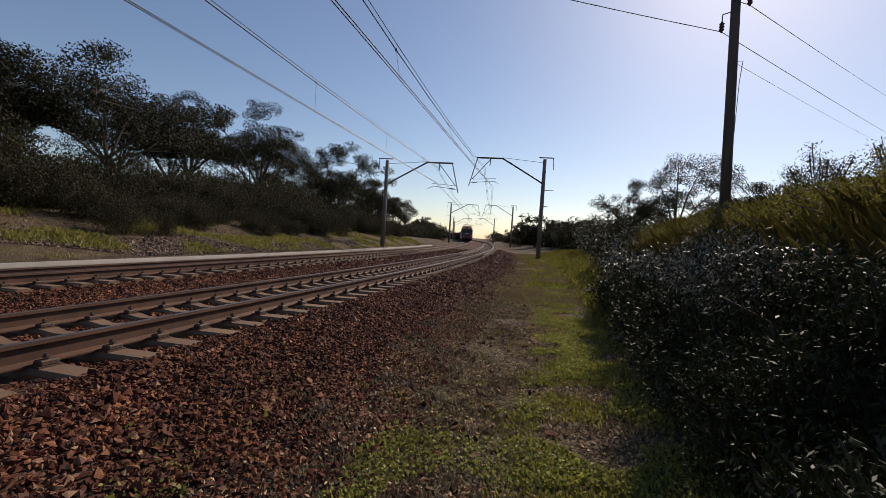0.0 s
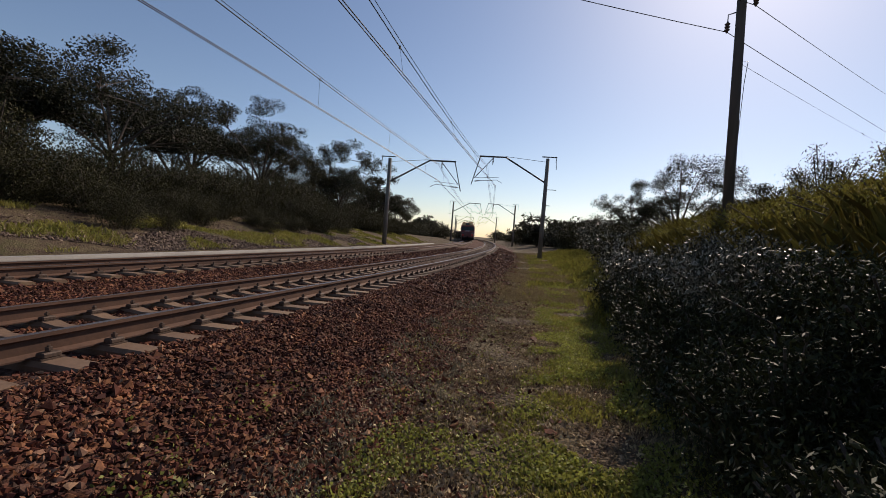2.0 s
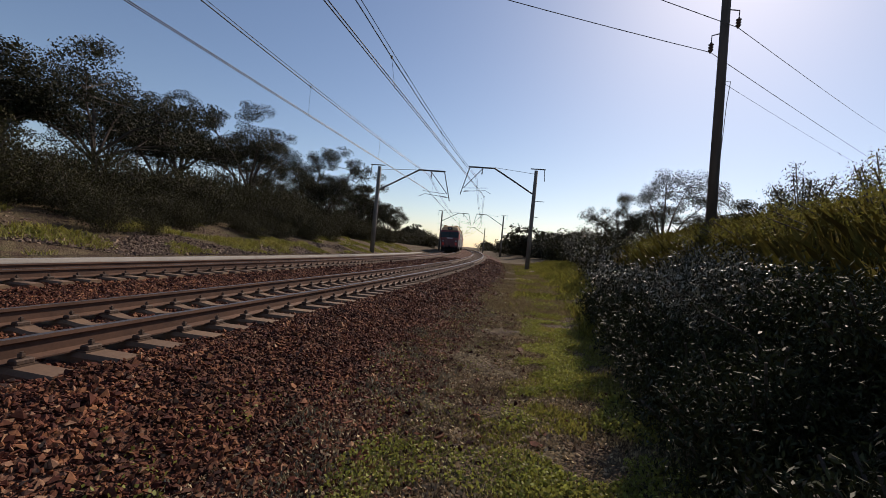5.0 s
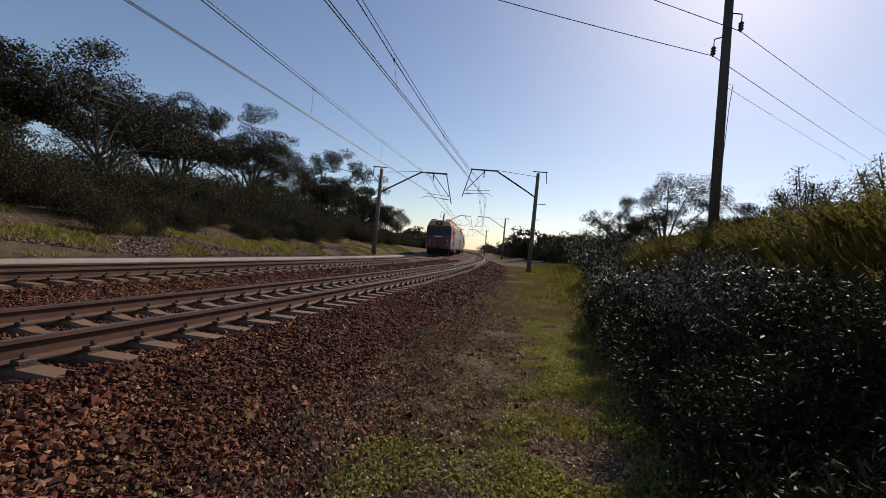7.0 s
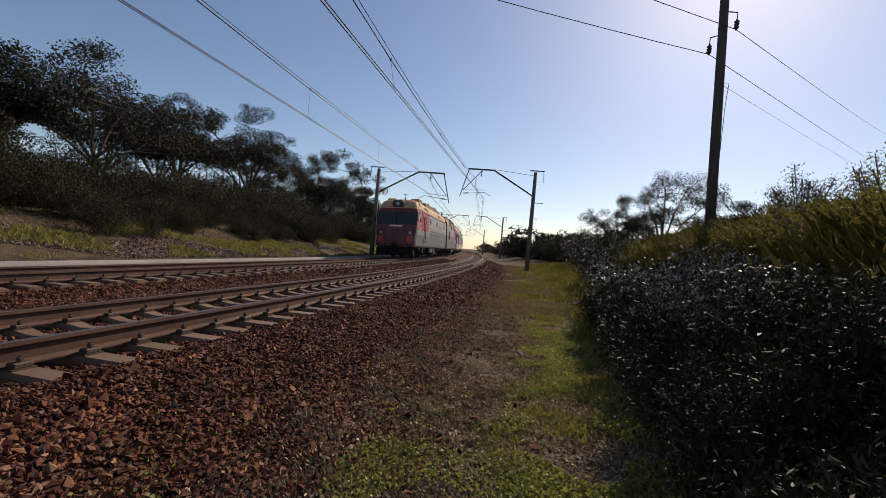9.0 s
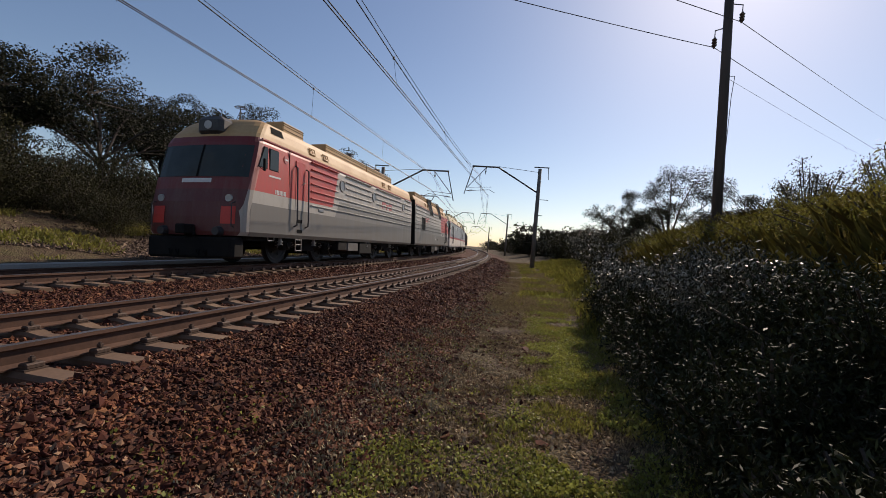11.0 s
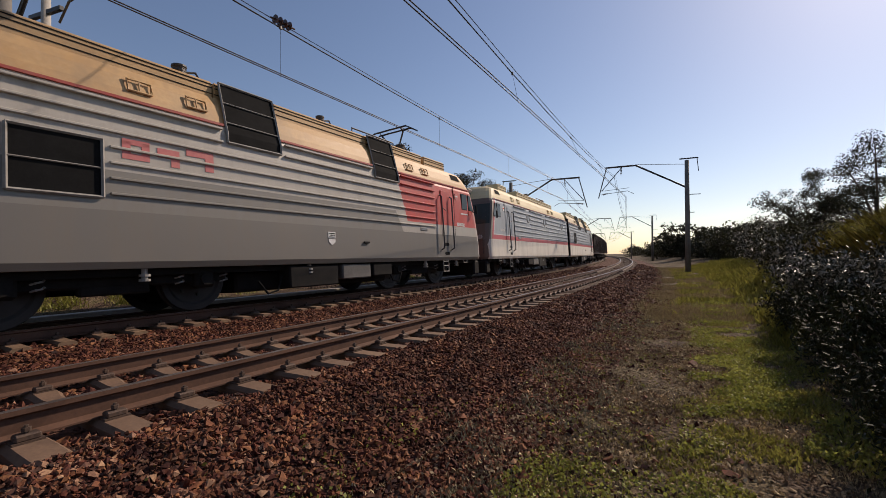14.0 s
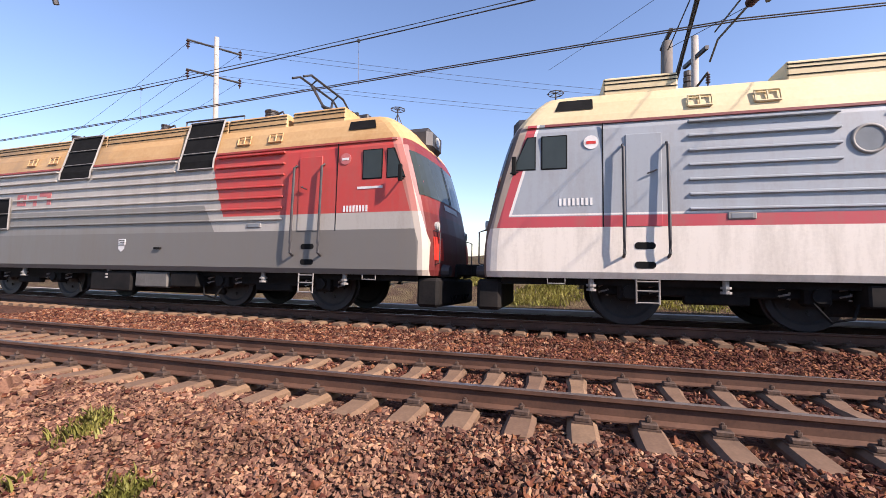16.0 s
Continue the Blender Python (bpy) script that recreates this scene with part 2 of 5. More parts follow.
def box(bm, x0, x1, y0, y1, z0, z1, bev=0.0):
    r = bmesh.ops.create_cube(bm, size=1.0)
    for v in r["verts"]:
        v.co = Vector(((x0 + x1) / 2 + v.co.x * (x1 - x0), (y0 + y1) / 2 + v.co.y * (y1 - y0), (z0 + z1) / 2 + v.co.z * (z1 - z0)))
    if bev:
        es = list({e for v in r["verts"] for e in v.link_edges})
        bmesh.ops.bevel(bm, geom=es, offset=bev, segments=1, affect="EDGES")


def rod(bm, a, b, r0, r1=None, n=8):
    a, b = Vector(a), Vector(b)
    r1 = r0 if r1 is None else r1
    d = b - a
    if d.length < 1e-6:
        return
    q = d.to_track_quat("Z", "Y").to_matrix()
    ring = []
    for p, r in ((a, r0), (b, r1)):
        ring.append([bm.verts.new(p + q @ Vector((r * math.cos(2 * math.pi * i / n), r * math.sin(2 * math.pi * i / n), 0))) for i in range(n)])
    for i in range(n):
        j = (i + 1) % n
        bm.faces.new((ring[0][i], ring[0][j], ring[1][j], ring[1][i]))
    bm.faces.new(ring[0][::-1])
    bm.faces.new(ring[1])


def pipe(bm, pts, r, n=6):
    """One unbroken round tube along the points."""
    pts = [Vector(p) for p in pts]
    rings = []
    for i, p in enumerate(pts):
        d = (pts[min(i + 1, len(pts) - 1)] - pts[max(i - 1, 0)]).normalized()
        side = d.cross(Vector((0, 0, 1)))
        side = side.normalized() if side.length > 0.05 else d.cross(Vector((0, 1, 0))).normalized()
        up = side.cross(d)
        rings.append([bm.verts.new(p + r * (math.cos(2 * math.pi * k / n) * side + math.sin(2 * math.pi * k / n) * up)) for k in range(n)])
    for a, b in zip(rings[:-1], rings[1:]):
        k0 = min(range(n), key=lambda k: (b[k].co - a[0].co - (b[0].co - a[0].co) * 0).length)
        for i in range(n):
            j = (i + 1) % n
            bm.faces.new((a[i], a[j], b[(j + k0) % n], b[(i + k0) % n]))
    bm.faces.new(rings[0][::-1])
    bm.faces.new(rings[-1])


def lathe(bm, rows, n=14, m=None):
    """rows of (radius, height) turned about z, placed by m."""
    m = m or Matrix()
    rings = [[bm.verts.new(m @ Vector((r * math.cos(2 * math.pi * i / n), r * math.sin(2 * math.pi * i / n), z))) for i in range(n)] for r, z in rows]
    for a, b in zip(rings[:-1], rings[1:]):
        for i in range(n):
            j = (i + 1) % n
            bm.faces.new((a[i], a[j], b[j], b[i]))
    bm.faces.new(rings[0][::-1])
    bm.faces.new(rings[-1])


def sweep(profile, stations, closed=True):
    """Sweeps a closed (u, z) profile along poses; returns vertices and faces."""
    vs, fs, n = [], [], len(profile)
    for m in stations:
        vs += [tuple(m @ Vector((0, y, z))) for y, z in profile]
    for k in range(len(stations) - 1):
        for i in range(n):
            j = (i + 1) % n
            fs.append((k * n + i, k * n + j, (k + 1) * n + j, (k + 1) * n + i))
    fs.append(tuple(range(n)))
    fs.append(tuple((len(stations) - 1) * n + i for i in range(n))[::-1])
    return vs, fs


# ---- ground ----
def build_ground():
    radii = [0.0]
    r = 0.25
    while r < 3500:
        radii.append(r)
        r += max(0.10, r * 0.032)
    n = 420
    ang = np.linspace(0, 2 * np.pi, n, endpoint=False)
    R, A = np.meshgrid(radii[1:], ang, indexing="ij")
    xy = np.stack([R * np.sin(A), R * np.cos(A)], 2).reshape(-1, 2)
    su = line_coords(xy)
    z = ground_z(su[:, 0], su[:, 1])
    bed = np.interp(su[:, 1], [-7.9, -7.3, -6.9, 2.6, 3.5, 4.1], [0, 0.3, 1, 1, 0.35, 0.0])
    far = np.hypot(xy[:, 0], xy[:, 1])
    z += np.array([0.06 * noise.fractal(Vector((p[0] * 0.9, p[1] * 0.9, 0)), 1.0, 2.0, 3) if d < 60 else 0.0 for p, d in zip(xy, far)]) * np.interp(su[:, 1], [2.2, 4.0], [0.15, 1.0])
    z = np.where(far > 150, z * np.interp(far, [150, 500], [1, 0.2]), z)
    k = len(radii) - 1
    vs = [(0.0, 0.0, gz(1.0, FOOT))] + [(a, b, c) for (a, b), c in zip(xy.tolist(), z.tolist())]
    fs = [(0, 1 + i, 1 + (i + 1) % n) for i in range(n)]
    for j in range(k - 1):
        o = 1 + j * n
        for i in range(n):
            i2 = (i + 1) % n
            fs.append((o + i, o + n + i, o + n + i2, o + i2))
    me = mesh_from("ground", vs, fs, EARTH, smooth=True)
    at_ = me.attributes.new("bed", "FLOAT", "POINT")
    at_.data.foreach_set("value", [0.0] + bed.tolist())
    ob = new("ground", me)
    tagged(ob, "brown earth with dry grass and crushed stone beside the railway", "ground", kind="structure")


build_ground()

# ---- tracks ----
RAIL = [(0.036, 0.0), (-0.036, 0.0), (-0.037, -0.032), (-0.010, -0.048), (-0.009, -0.145), (-0.066, -0.168), (-0.066, -0.18), (0.066, -0.18), (0.066, -0.168), (0.009, -0.145), (0.010, -0.048), (0.037, -0.032)]
RAIL_HALF = 0.795


def track_frame(s, u):
    """The plane of the rail heads; its right rail lies at z 0 on the near track, a little lower on the far one."""
    z = -RAIL_HALF * math.sin(CANT) if u == 0 else -0.09 - RAIL_HALF * math.sin(CANT)
    return frame_at(s, u, z, CANT)


def sleeper_mesh():
    bm = bmesh.new()
    rows = [(-1.35, 0.115, -0.205), (-1.30, 0.12, -0.20), (-0.98, 0.12, -0.19), (-0.60, 0.115, -0.185), (-0.45, 0.10, -0.215), (0.45, 0.10, -0.215), (0.60, 0.115, -0.185), (0.98, 0.12, -0.19), (1.30, 0.12, -0.20), (1.35, 0.115, -0.205)]
    rings = []
    for y, w, z in rows:
        t = w - 0.035
        rings.append([bm.verts.new(p) for p in ((-w, y, -0.34), (-w, y, z - 0.03), (-t, y, z), (t, y, z), (w, y, z - 0.03), (w, y, -0.34))])
    for a, b in zip(rings[:-1], rings[1:]):
        for i in range(5):
            bm.faces.new((a[i], a[i + 1], b[i + 1], b[i]))
    bm.faces.new(rings[0])
    bm.faces.new(rings[-1][::-1])
    bmesh.ops.recalc_face_normals(bm, faces=bm.faces)
    me = bpy.data.meshes.new("sleeper")
    bm.to_mesh(me)
    bm.free()
    me.materials.append(SLEEPER)
    return me


def clip_mesh():
    """The bolts, clips and pad that hold one rail to one sleeper."""
    bm = bmesh.new()
    box(bm, -0.08, 0.08, -0.17, 0.17, -0.192, -0.176)
    for d in (-0.115, 0.115):
        box(bm, -0.065, 0.065, d - 0.045, d + 0.045, -0.180, -0.135, 0.01)
        rod(bm, (0, d, -0.15), (0, d, -0.085), 0.013, n=6)
        rod(bm, (0, d, -0.125), (0, d, -0.10), 0.026, n=6)
    me = bpy.data.meshes.new("fastening")
    bm.to_mesh(me)
    bm.free()
    me.materials.append(CLIP)
    return me


SLEEPER_ME, CLIP_ME = sleeper_mesh(), clip_mesh()
PITCH, PHASE = 0.485, -0.15


def build_track(u, label, s0, s1, n0, n1):
    tr_ = thing("railway_track", label, "railway track")
    for sg in (-1, 1):
        st = [track_frame(s, u) @ Matrix.Translation((0, sg * RAIL_HALF, 0)) for s in np.arange(-150, 330, 1.5)]
        vs, fs = sweep(RAIL, st)
        nf = len(fs) - 2
        idx = [1 if (i % 12) in (0,) else 0 for i in range(nf)] + [0, 0]
        ob = new("rail", mesh_from("rail", vs, fs, [RUST, POLISH], index=idx))
        ob.parent = tr_
    i0, i1 = int(s0 / PITCH), int(s1 / PITCH)
    vs, fs = [], []
    rng = random.Random(5)
    for i in range(i0, i1):
        m = track_frame(i * PITCH + PHASE + rng.uniform(-0.012, 0.012), u) @ Matrix.Rotation(rng.uniform(-0.012, 0.012), 4, "Z")
        if n0 <= i * PITCH <= n1:
            ob = new("sleeper", SLEEPER_ME)
            ob.parent, ob.matrix_basis = tr_, m
            for sg in (-1, 1) if abs(i * PITCH) < 30 else ():
                ob = new("fastening", CLIP_ME)
                ob.parent, ob.matrix_basis = tr_, m @ Matrix.Translation((0, sg * RAIL_HALF, 0))
        else:
            o = len(vs)
            for me in (SLEEPER_ME,):
                vs += [tuple(m @ v.co) for v in me.vertices]
                fs += [tuple(o + k for k in p.vertices) for p in me.polygons]
    ob = new("sleeper_rest", mesh_from("sleeper_rest", vs, fs, SLEEPER))
    ob.parent = tr_
    tagged(ob, kind="stuff")


build_track(0.0, "rusty steel rails on pale brown concrete sleepers beside the footpath", -60, 180, -24, 75)
build_track(TRACK2, "rusty steel rails on concrete sleepers under the passing train", -60, 180, -12, 60)


# ---- crushed stone ----
def scatter_stones(name, label, spots, sizes, seed, material=None):
    rng = np.random.default_rng(seed)
    base = np.array([(1, 0, 0), (-1, 0, 0), (0, 1, 0), (0, -1, 0), (0, 0, 1), (0, 0, -1), (0.6, 0.6, 0.55), (-0.6, -0.55, 0.5)], float)
    tri = np.array([(0, 6, 4), (6, 2, 4), (0, 2, 6), (2, 1, 4), (1, 7, 4), (7, 3, 4), (1, 3, 7), (3, 0, 4), (2, 0, 5), (1, 2, 5), (3, 1, 5), (0, 3, 5)])
    n = len(spots)
    v = base[None] * rng.uniform(0.5, 1.35, (n, 8, 1)) + rng.normal(0, 0.19, (n, 8, 3))
    v *= (sizes[:, None] * rng.uniform(0.6, 1.25, (n, 3)))[:, None, :] * np.array([1, 1, 0.8])
    a, b = rng.uniform(0, 6.28, n), rng.uniform(-0.6, 0.6, n)
    ca, sa, cb, sb = np.cos(a)[:, None], np.sin(a)[:, None], np.cos(b)[:, None], np.sin(b)[:, None]
    x, y, z = v[..., 0], v[..., 1], v[..., 2]
    y, z = y * cb - z * sb, y * sb + z * cb
    x, y = x * ca - y * sa, x * sa + y * ca
    v = np.stack([x, y, z], 2) + spots[:, None, :]
    f = (tri[None] + 8 * np.arange(n)[:, None, None]).reshape(-1, 3)
    me = bpy.data.meshes.new(name)
    me.vertices.add(n * 8)
    me.vertices.foreach_set("co", v.reshape(-1).astype(np.float32))
    me.loops.add(len(f) * 3)
    me.loops.foreach_set("vertex_index", f.reshape(-1).astype(np.int32))
    me.polygons.add(len(f))
    me.polygons.foreach_set("loop_start", np.arange(0, len(f) * 3, 3, dtype=np.int32))
    me.materials.append(material or STONE)
    me.update(calc_edges=True)
    me.validate()
    me.shade_flat()
    ob = new(name, me)
    return tagged(ob, label, "ballast", kind="stuff")


def line_points(s, u, z):
    x, y, h = (np.interp(s, LINE_S, LINE[:, i]) for i in range(3))
    return np.stack([x + u * np.cos(h), y - u * np.sin(h), z], 1)


def build_ballast():
    rng = np.random.default_rng(11)
    ss, us, sz = [], [], []
    for (s0, s1, u0, u1, per, size) in ((-5, 9, 1.3, 3.5, 2500, 0.0195), (9, 22, 1.3, 3.3, 700, 0.031), (22, 50, 1.3, 3.2, 130, 0.06), (-14, -5, 1.3, 3.8, 500, 0.036),
                                        (-14, 14, -3.5, -1.25, 900, 0.027), (14, 45, -3.5, -1.25, 110, 0.06), (-14, 14, -1.2, 1.2, 560, 0.025), (14, 40, -1.2, 1.2, 70, 0.05),
                                        (-14, 25, -6.9, -6.1, 170, 0.05), (-14, 12, -6.1, -3.3, 300, 0.036)):
        n = int((s1 - s0) * (u1 - u0) * per)
        ss.append(rng.uniform(s0, s1, n)), us.append(rng.uniform(u0, u1, n)), sz.append(size * rng.lognormal(0, 0.28, n))
    n = 7000
    ss.append(rng.uniform(-8, 20, n)), us.append(3.3 + np.abs(rng.normal(0, 0.75, n))), sz.append(0.024 * rng.lognormal(0, 0.35, n))
    s, u, sz = np.concatenate(ss), np.concatenate(us), np.concatenate(sz)
    z = ground_z(s, u) + rng.uniform(-0.01, 0.022, len(s))
    # keep sleeper tops clear on both tracks
    for uc in (0.0, TRACK2):
        d = np.abs(u - uc)
        on = (d < 1.37) & (np.abs(((s - PHASE) / PITCH + 0.5) % 1.0 - 0.5) * PITCH < 0.135)
        rail = (np.abs(d - RAIL_HALF) < 0.12)
        keep = ~(on | rail)
        s, u, sz, z = s[keep], u[keep], sz[keep], z[keep]
    # stones are paler and dustier towards the near end of the line
    old = rng.uniform(0, 1, len(s)) < np.interp(s, [-1.5, 2.2], [0.85, 0.06]) * np.interp(u, [-1.4, 1.4], [0.35, 1.0])
    pts = line_points(s, u, z)
    scatter_stones("ballast", "red-brown crushed stone ballast on the track bed", pts[~old], sz[~old], 3)
    scatter_stones("dusty_ballast", "pale brown dusty stones among the ballast", pts[old], sz[old], 4, DUSTY)
    # loose pale gravel on the slope beyond the far track
    n = 16000
    s, u = 8 + 24 * rng.uniform(0, 1, n) ** 1.3, -8.5 - np.abs(rng.normal(0, 1.5, n))
    k = np.array([noise.noise(Vector((a * 0.25, b * 0.5, 2.0))) > -0.15 for a, b in zip(s, u)])
    s, u = s[k], u[k]
    scatter_stones("bank_gravel", "pale brown gravel strewn over the bank beyond the far track", line_points(s, u, ground_z(s, u) + 0.005), 0.042 * rng.lognormal(0, 0.35, len(s)), 8, GRAVEL)


build_ballast()


def build_path_strip():
    """The low pale concrete edge beyond the far track."""
    prof = [(0.16, 0.0), (0.14, 0.08), (-0.14, 0.08), (-0.16, 0.0), (-0.16, -0.25), (0.16, -0.25)]
    st = [frame_at(s, -7.9, gz(s, -7.9) + 0.02) for s in np.arange(-45, 60, 1.5)]
    vs, fs = sweep(prof, st)
    ob = new("cable_trough", mesh_from("cable_trough", vs, fs, CONCRETE))
    tagged(ob, "low pale concrete cable trough beyond the far track", "cable trough")


build_path_strip()


# ---- overhead line ----
def insulator(bm, a, b, r=0.085, n=4):
    a, b = Vector(a), Vector(b)
    q = (b - a).to_track_quat("Z", "Y").to_matrix().to_4x4()
    L = (b - a).length
    rows = [(0.02, 0)]
    for i in range(n):
        z = L * (0.12 + 0.76 * (i + 0.3) / n)
        rows += [(0.03, z - 0.01), (r, z), (r * 0.9, z + 0.02), (0.03, z + 0.045)]
    rows.append((0.02, L))
    lathe(bm, rows, 10, Matrix.Translation(a) @ q)


def catenary_mast(s, u, side, base, top, group="catenary masts"):
    """side: +1 where the arm reaches towards growing u, else -1. base and top: heights."""
    t = thing("catenary_mast", "concrete catenary mast with a steel bracket arm over the track", "catenary mast", frame_at(s, u, base), group)
    h = top - base
    k = -side * 0.83
    bm = bmesh.new()
    rod(bm, (0, 0, -0.5), (0, 0, h), 0.21, 0.15, 14)
    part("mast", bm, MAST, t, smooth=True)
    bm = bmesh.new()
    arm = [(0, k * 0.1, h - 2.1), (0, k * 4.4, h - 0.05), (0, k * 7.2, h - 0.05)]
    pipe(bm, arm, 0.075, 8)
    part("bracket_arm", bm, STEEL, t)
    bm = bmesh.new()
    rod(bm, (0, k * 0.1, h - 0.3), (0, k * 4.4, h + 0.02), 0.018)
    part("tie_rod", bm, STEEL, t)
    bm = bmesh.new()
    pipe(bm, [(0, k * 7.1, h - 0.05), (0, k * 7.9, h - 2.6)], 0.045)
    pipe(bm, [(0, k * 5.6, h - 0.05), (0, k * 7.6, h - 2.0)], 0.035)
    part("drop_post", bm, STEEL, t)
    bm = bmesh.new()
    pipe(bm, [(0, k * 7.7, h - 2.3), (0, k * 5.2, h - 2.1), (0, k * 4.6, h - 2.35)], 0.022)
    pipe(bm, [(0, k * 7.6, h - 2.0), (0, k * 5.0, h - 1.85)], 0.018)
    part("steady_arm", bm, STEEL, t)
    bm = bmesh.new()
    insulator(bm, (0, k * 5.7, h - 0.1), (0, k * 5.75, h - 0.75))
    part("insulator", bm, INSUL, t)
    bm = bmesh.new()
    insulator(bm, (0, k * 7.55, h - 2.3), (0, k * 6.95, h - 2.22))
    part("insulator", bm, INSUL, t)
    bm = bmesh.new()
    box(bm, -0.05, 0.05, *sorted((-k * 0.95, k * 0.6)), h + 0.1, h + 0.18)
    pipe(bm, [(0, -k * 0.85, h + 0.1), (0, -k * 0.95, h - 0.9)], 0.03)
    part("crossarm", bm, STEEL, t)
    bm = bmesh.new()
    pipe(bm, [(0, 0, h - 2.7), (0, -k * 1.1, h - 2.7)], 0.03)
    pipe(bm, [(0, 0, h - 4.1), (0, -k * 0.6, h - 4.1)], 0.03)
    part("side_arm", bm, STEEL, t)
    return t


catenary_mast(36.3, -8.75, 1, gz(36, -8.75) - 0.1, 7.45)
catenary_mast(37.7, 5.1, -1, gz(38, 5.1) - 0.1, 8.3)
catenary_mast(93, -8.35, 1, -0.6, 8.35)
catenary_mast(93, 5.2, -1, -0.6, 8.5)
catenary_mast(144, -9.6, 1, -0.6, 7.6)
catenary_mast(144, 4.2, -1, -0.6, 7.9)
catenary_mast(199, -9.0, 1, -0.6, 8.3)
catenary_mast(2.9, -9.9, 1, gz(2.9, -9.9) - 0.1, 7.9)
catenary_mast(-9.0, 6.0, -1, gz(-9, 6.0) - 0.1, 8.2)
catenary_mast(-44, -9.8, 1, 0.0, 8.2)


def wire(name, label, pts, r=0.012, group="overhead wires"):
    bm = bmesh.new()
    pipe(bm, pts, r, 5)
    ob = part(name, bm, WIRE, None, label)
    return tagged(ob, category="wire", group=group)


def overhead(u, zc, zm, supports, label):
    """supports: (s, the contact wire's offset, the messenger's offset, the messenger's sag in the span that follows). Wires run straight from one to the next."""
    t = thing("overhead_line", label, "overhead line")
    for (a, c0, m0, sag), (b, c1, m1, _) in zip(supports[:-1], supports[1:]):
        n = max(8, int((b - a) / 4))
        ca, cb = at(a, u + c0, zc), at(b, u + c1, zc)
        ma, mb = at(a, u + m0, zm), at(b, u + m1, zm)
        pc = [ca.lerp(cb, i / n) for i in range(n + 1)]
        pm = [ma.lerp(mb, i / n) - Vector((0, 0, 4 * sag * (i / n) * (1 - i / n))) for i in range(n + 1)]
        for nm, pts, r in (("contact_wire", pc, 0.014), ("contact_wire", [p + Vector((0.09, 0, 0.0)) for p in pc], 0.014),
                           ("messenger_wire", pm, 0.018), ("messenger_wire", [p + Vector((0.12, 0, 0.03)) for p in pm], 0.012)):
            bm = bmesh.new()
            pipe(bm, pts, r, 5)
            part(nm, bm, WIRE, t)
        for i in range(1, n, 2):
            bm = bmesh.new()
            rod(bm, pc[i] - Vector((0, 0, 0.05)), pm[i], 0.005, n=4)
            part("dropper", bm, WIRE, t)
            bm = bmesh.new()
            box(bm, -0.03, 0.03, -0.03, 0.03, -0.04, 0.04)
            bm.transform(Matrix.Translation(pm[i]))
            part("dropper_clamp", bm, STEEL, t)


overhead(0.0, 5.7, 7.4, [(-110, 0.4, 0.4, 0.8), (-58, 0.4, 0.4, 0.8), (-9, 0.66, 1.05, 0.8), (37.7, 0.66, -0.2, 0.9), (93, 0.4, 0.4, 0.8), (144, 0.4, 0.4, 0.8), (199, 0.4, 0.4, 0.8), (250, 0.4, 0.4, 0.8)],
         "contact wire and messenger wire over the track by the path")
overhead(TRACK2, 5.7, 7.05, [(-110, 0.3, 0.3, 0.5), (-44, 0.3, 0.3, 0.4), (2.9, 0.1, 0.1, 0.2), (36.3, 0.5, 0.5, 0.8), (93, 0.4, 0.4, 0.7), (144, 0.4, 0.4, 0.7), (199, 0.4, 0.4, 0.7), (250, 0.4, 0.4, 0.7)],
         "contact wire and messenger wire over the far track")

# ---- train ----
SECTION = 16.35
HULL_Z = [0.84, 0.95, 1.35, 1.75, 2.3, 2.75, 3.1, 3.5, 3.66, 3.80, 4.05, 4.22, 4.34, 4.40]
HULL_W = [1.50, 1.55, 1.55, 1.55, 1.55, 1.55, 1.545, 1.52, 1.47, 1.44, 1.36, 1.27, 1.02, 0.0]
HULL_X = [-0.12, -0.14, -0.13, -0.09, 0.03, 0.14, 0.24, 0.37, 0.45, 0.54, 0.76, 0.96, 1.16, 1.30]
PLAN = [(0, 0), (0.015, 0.3), (0.05, 0.6), (0.10, 0.82), (0.17, 0.93), (0.26, 0.98), (0.38, 0.997), (0.6, 1.0)]


def hull(z, p):
    """A point of the cab's skin: height z, p 0 (middle of the nose) to 7 (where the side is straight)."""
    w, xf = float(np.interp(z, HULL_Z, HULL_W)), float(np.interp(z, HULL_Z, HULL_X))
    i = min(int(p), 6)
    f = p - i
    dx, yf = (PLAN[i][k] * (1 - f) + PLAN[i + 1][k] * f for k in (0, 1))
    return Vector((xf + dx, -w * yf, z))


def step_mask(nt, value, edge, soft=0.006):
    return ramp(nt, value, edge - soft, edge + soft)


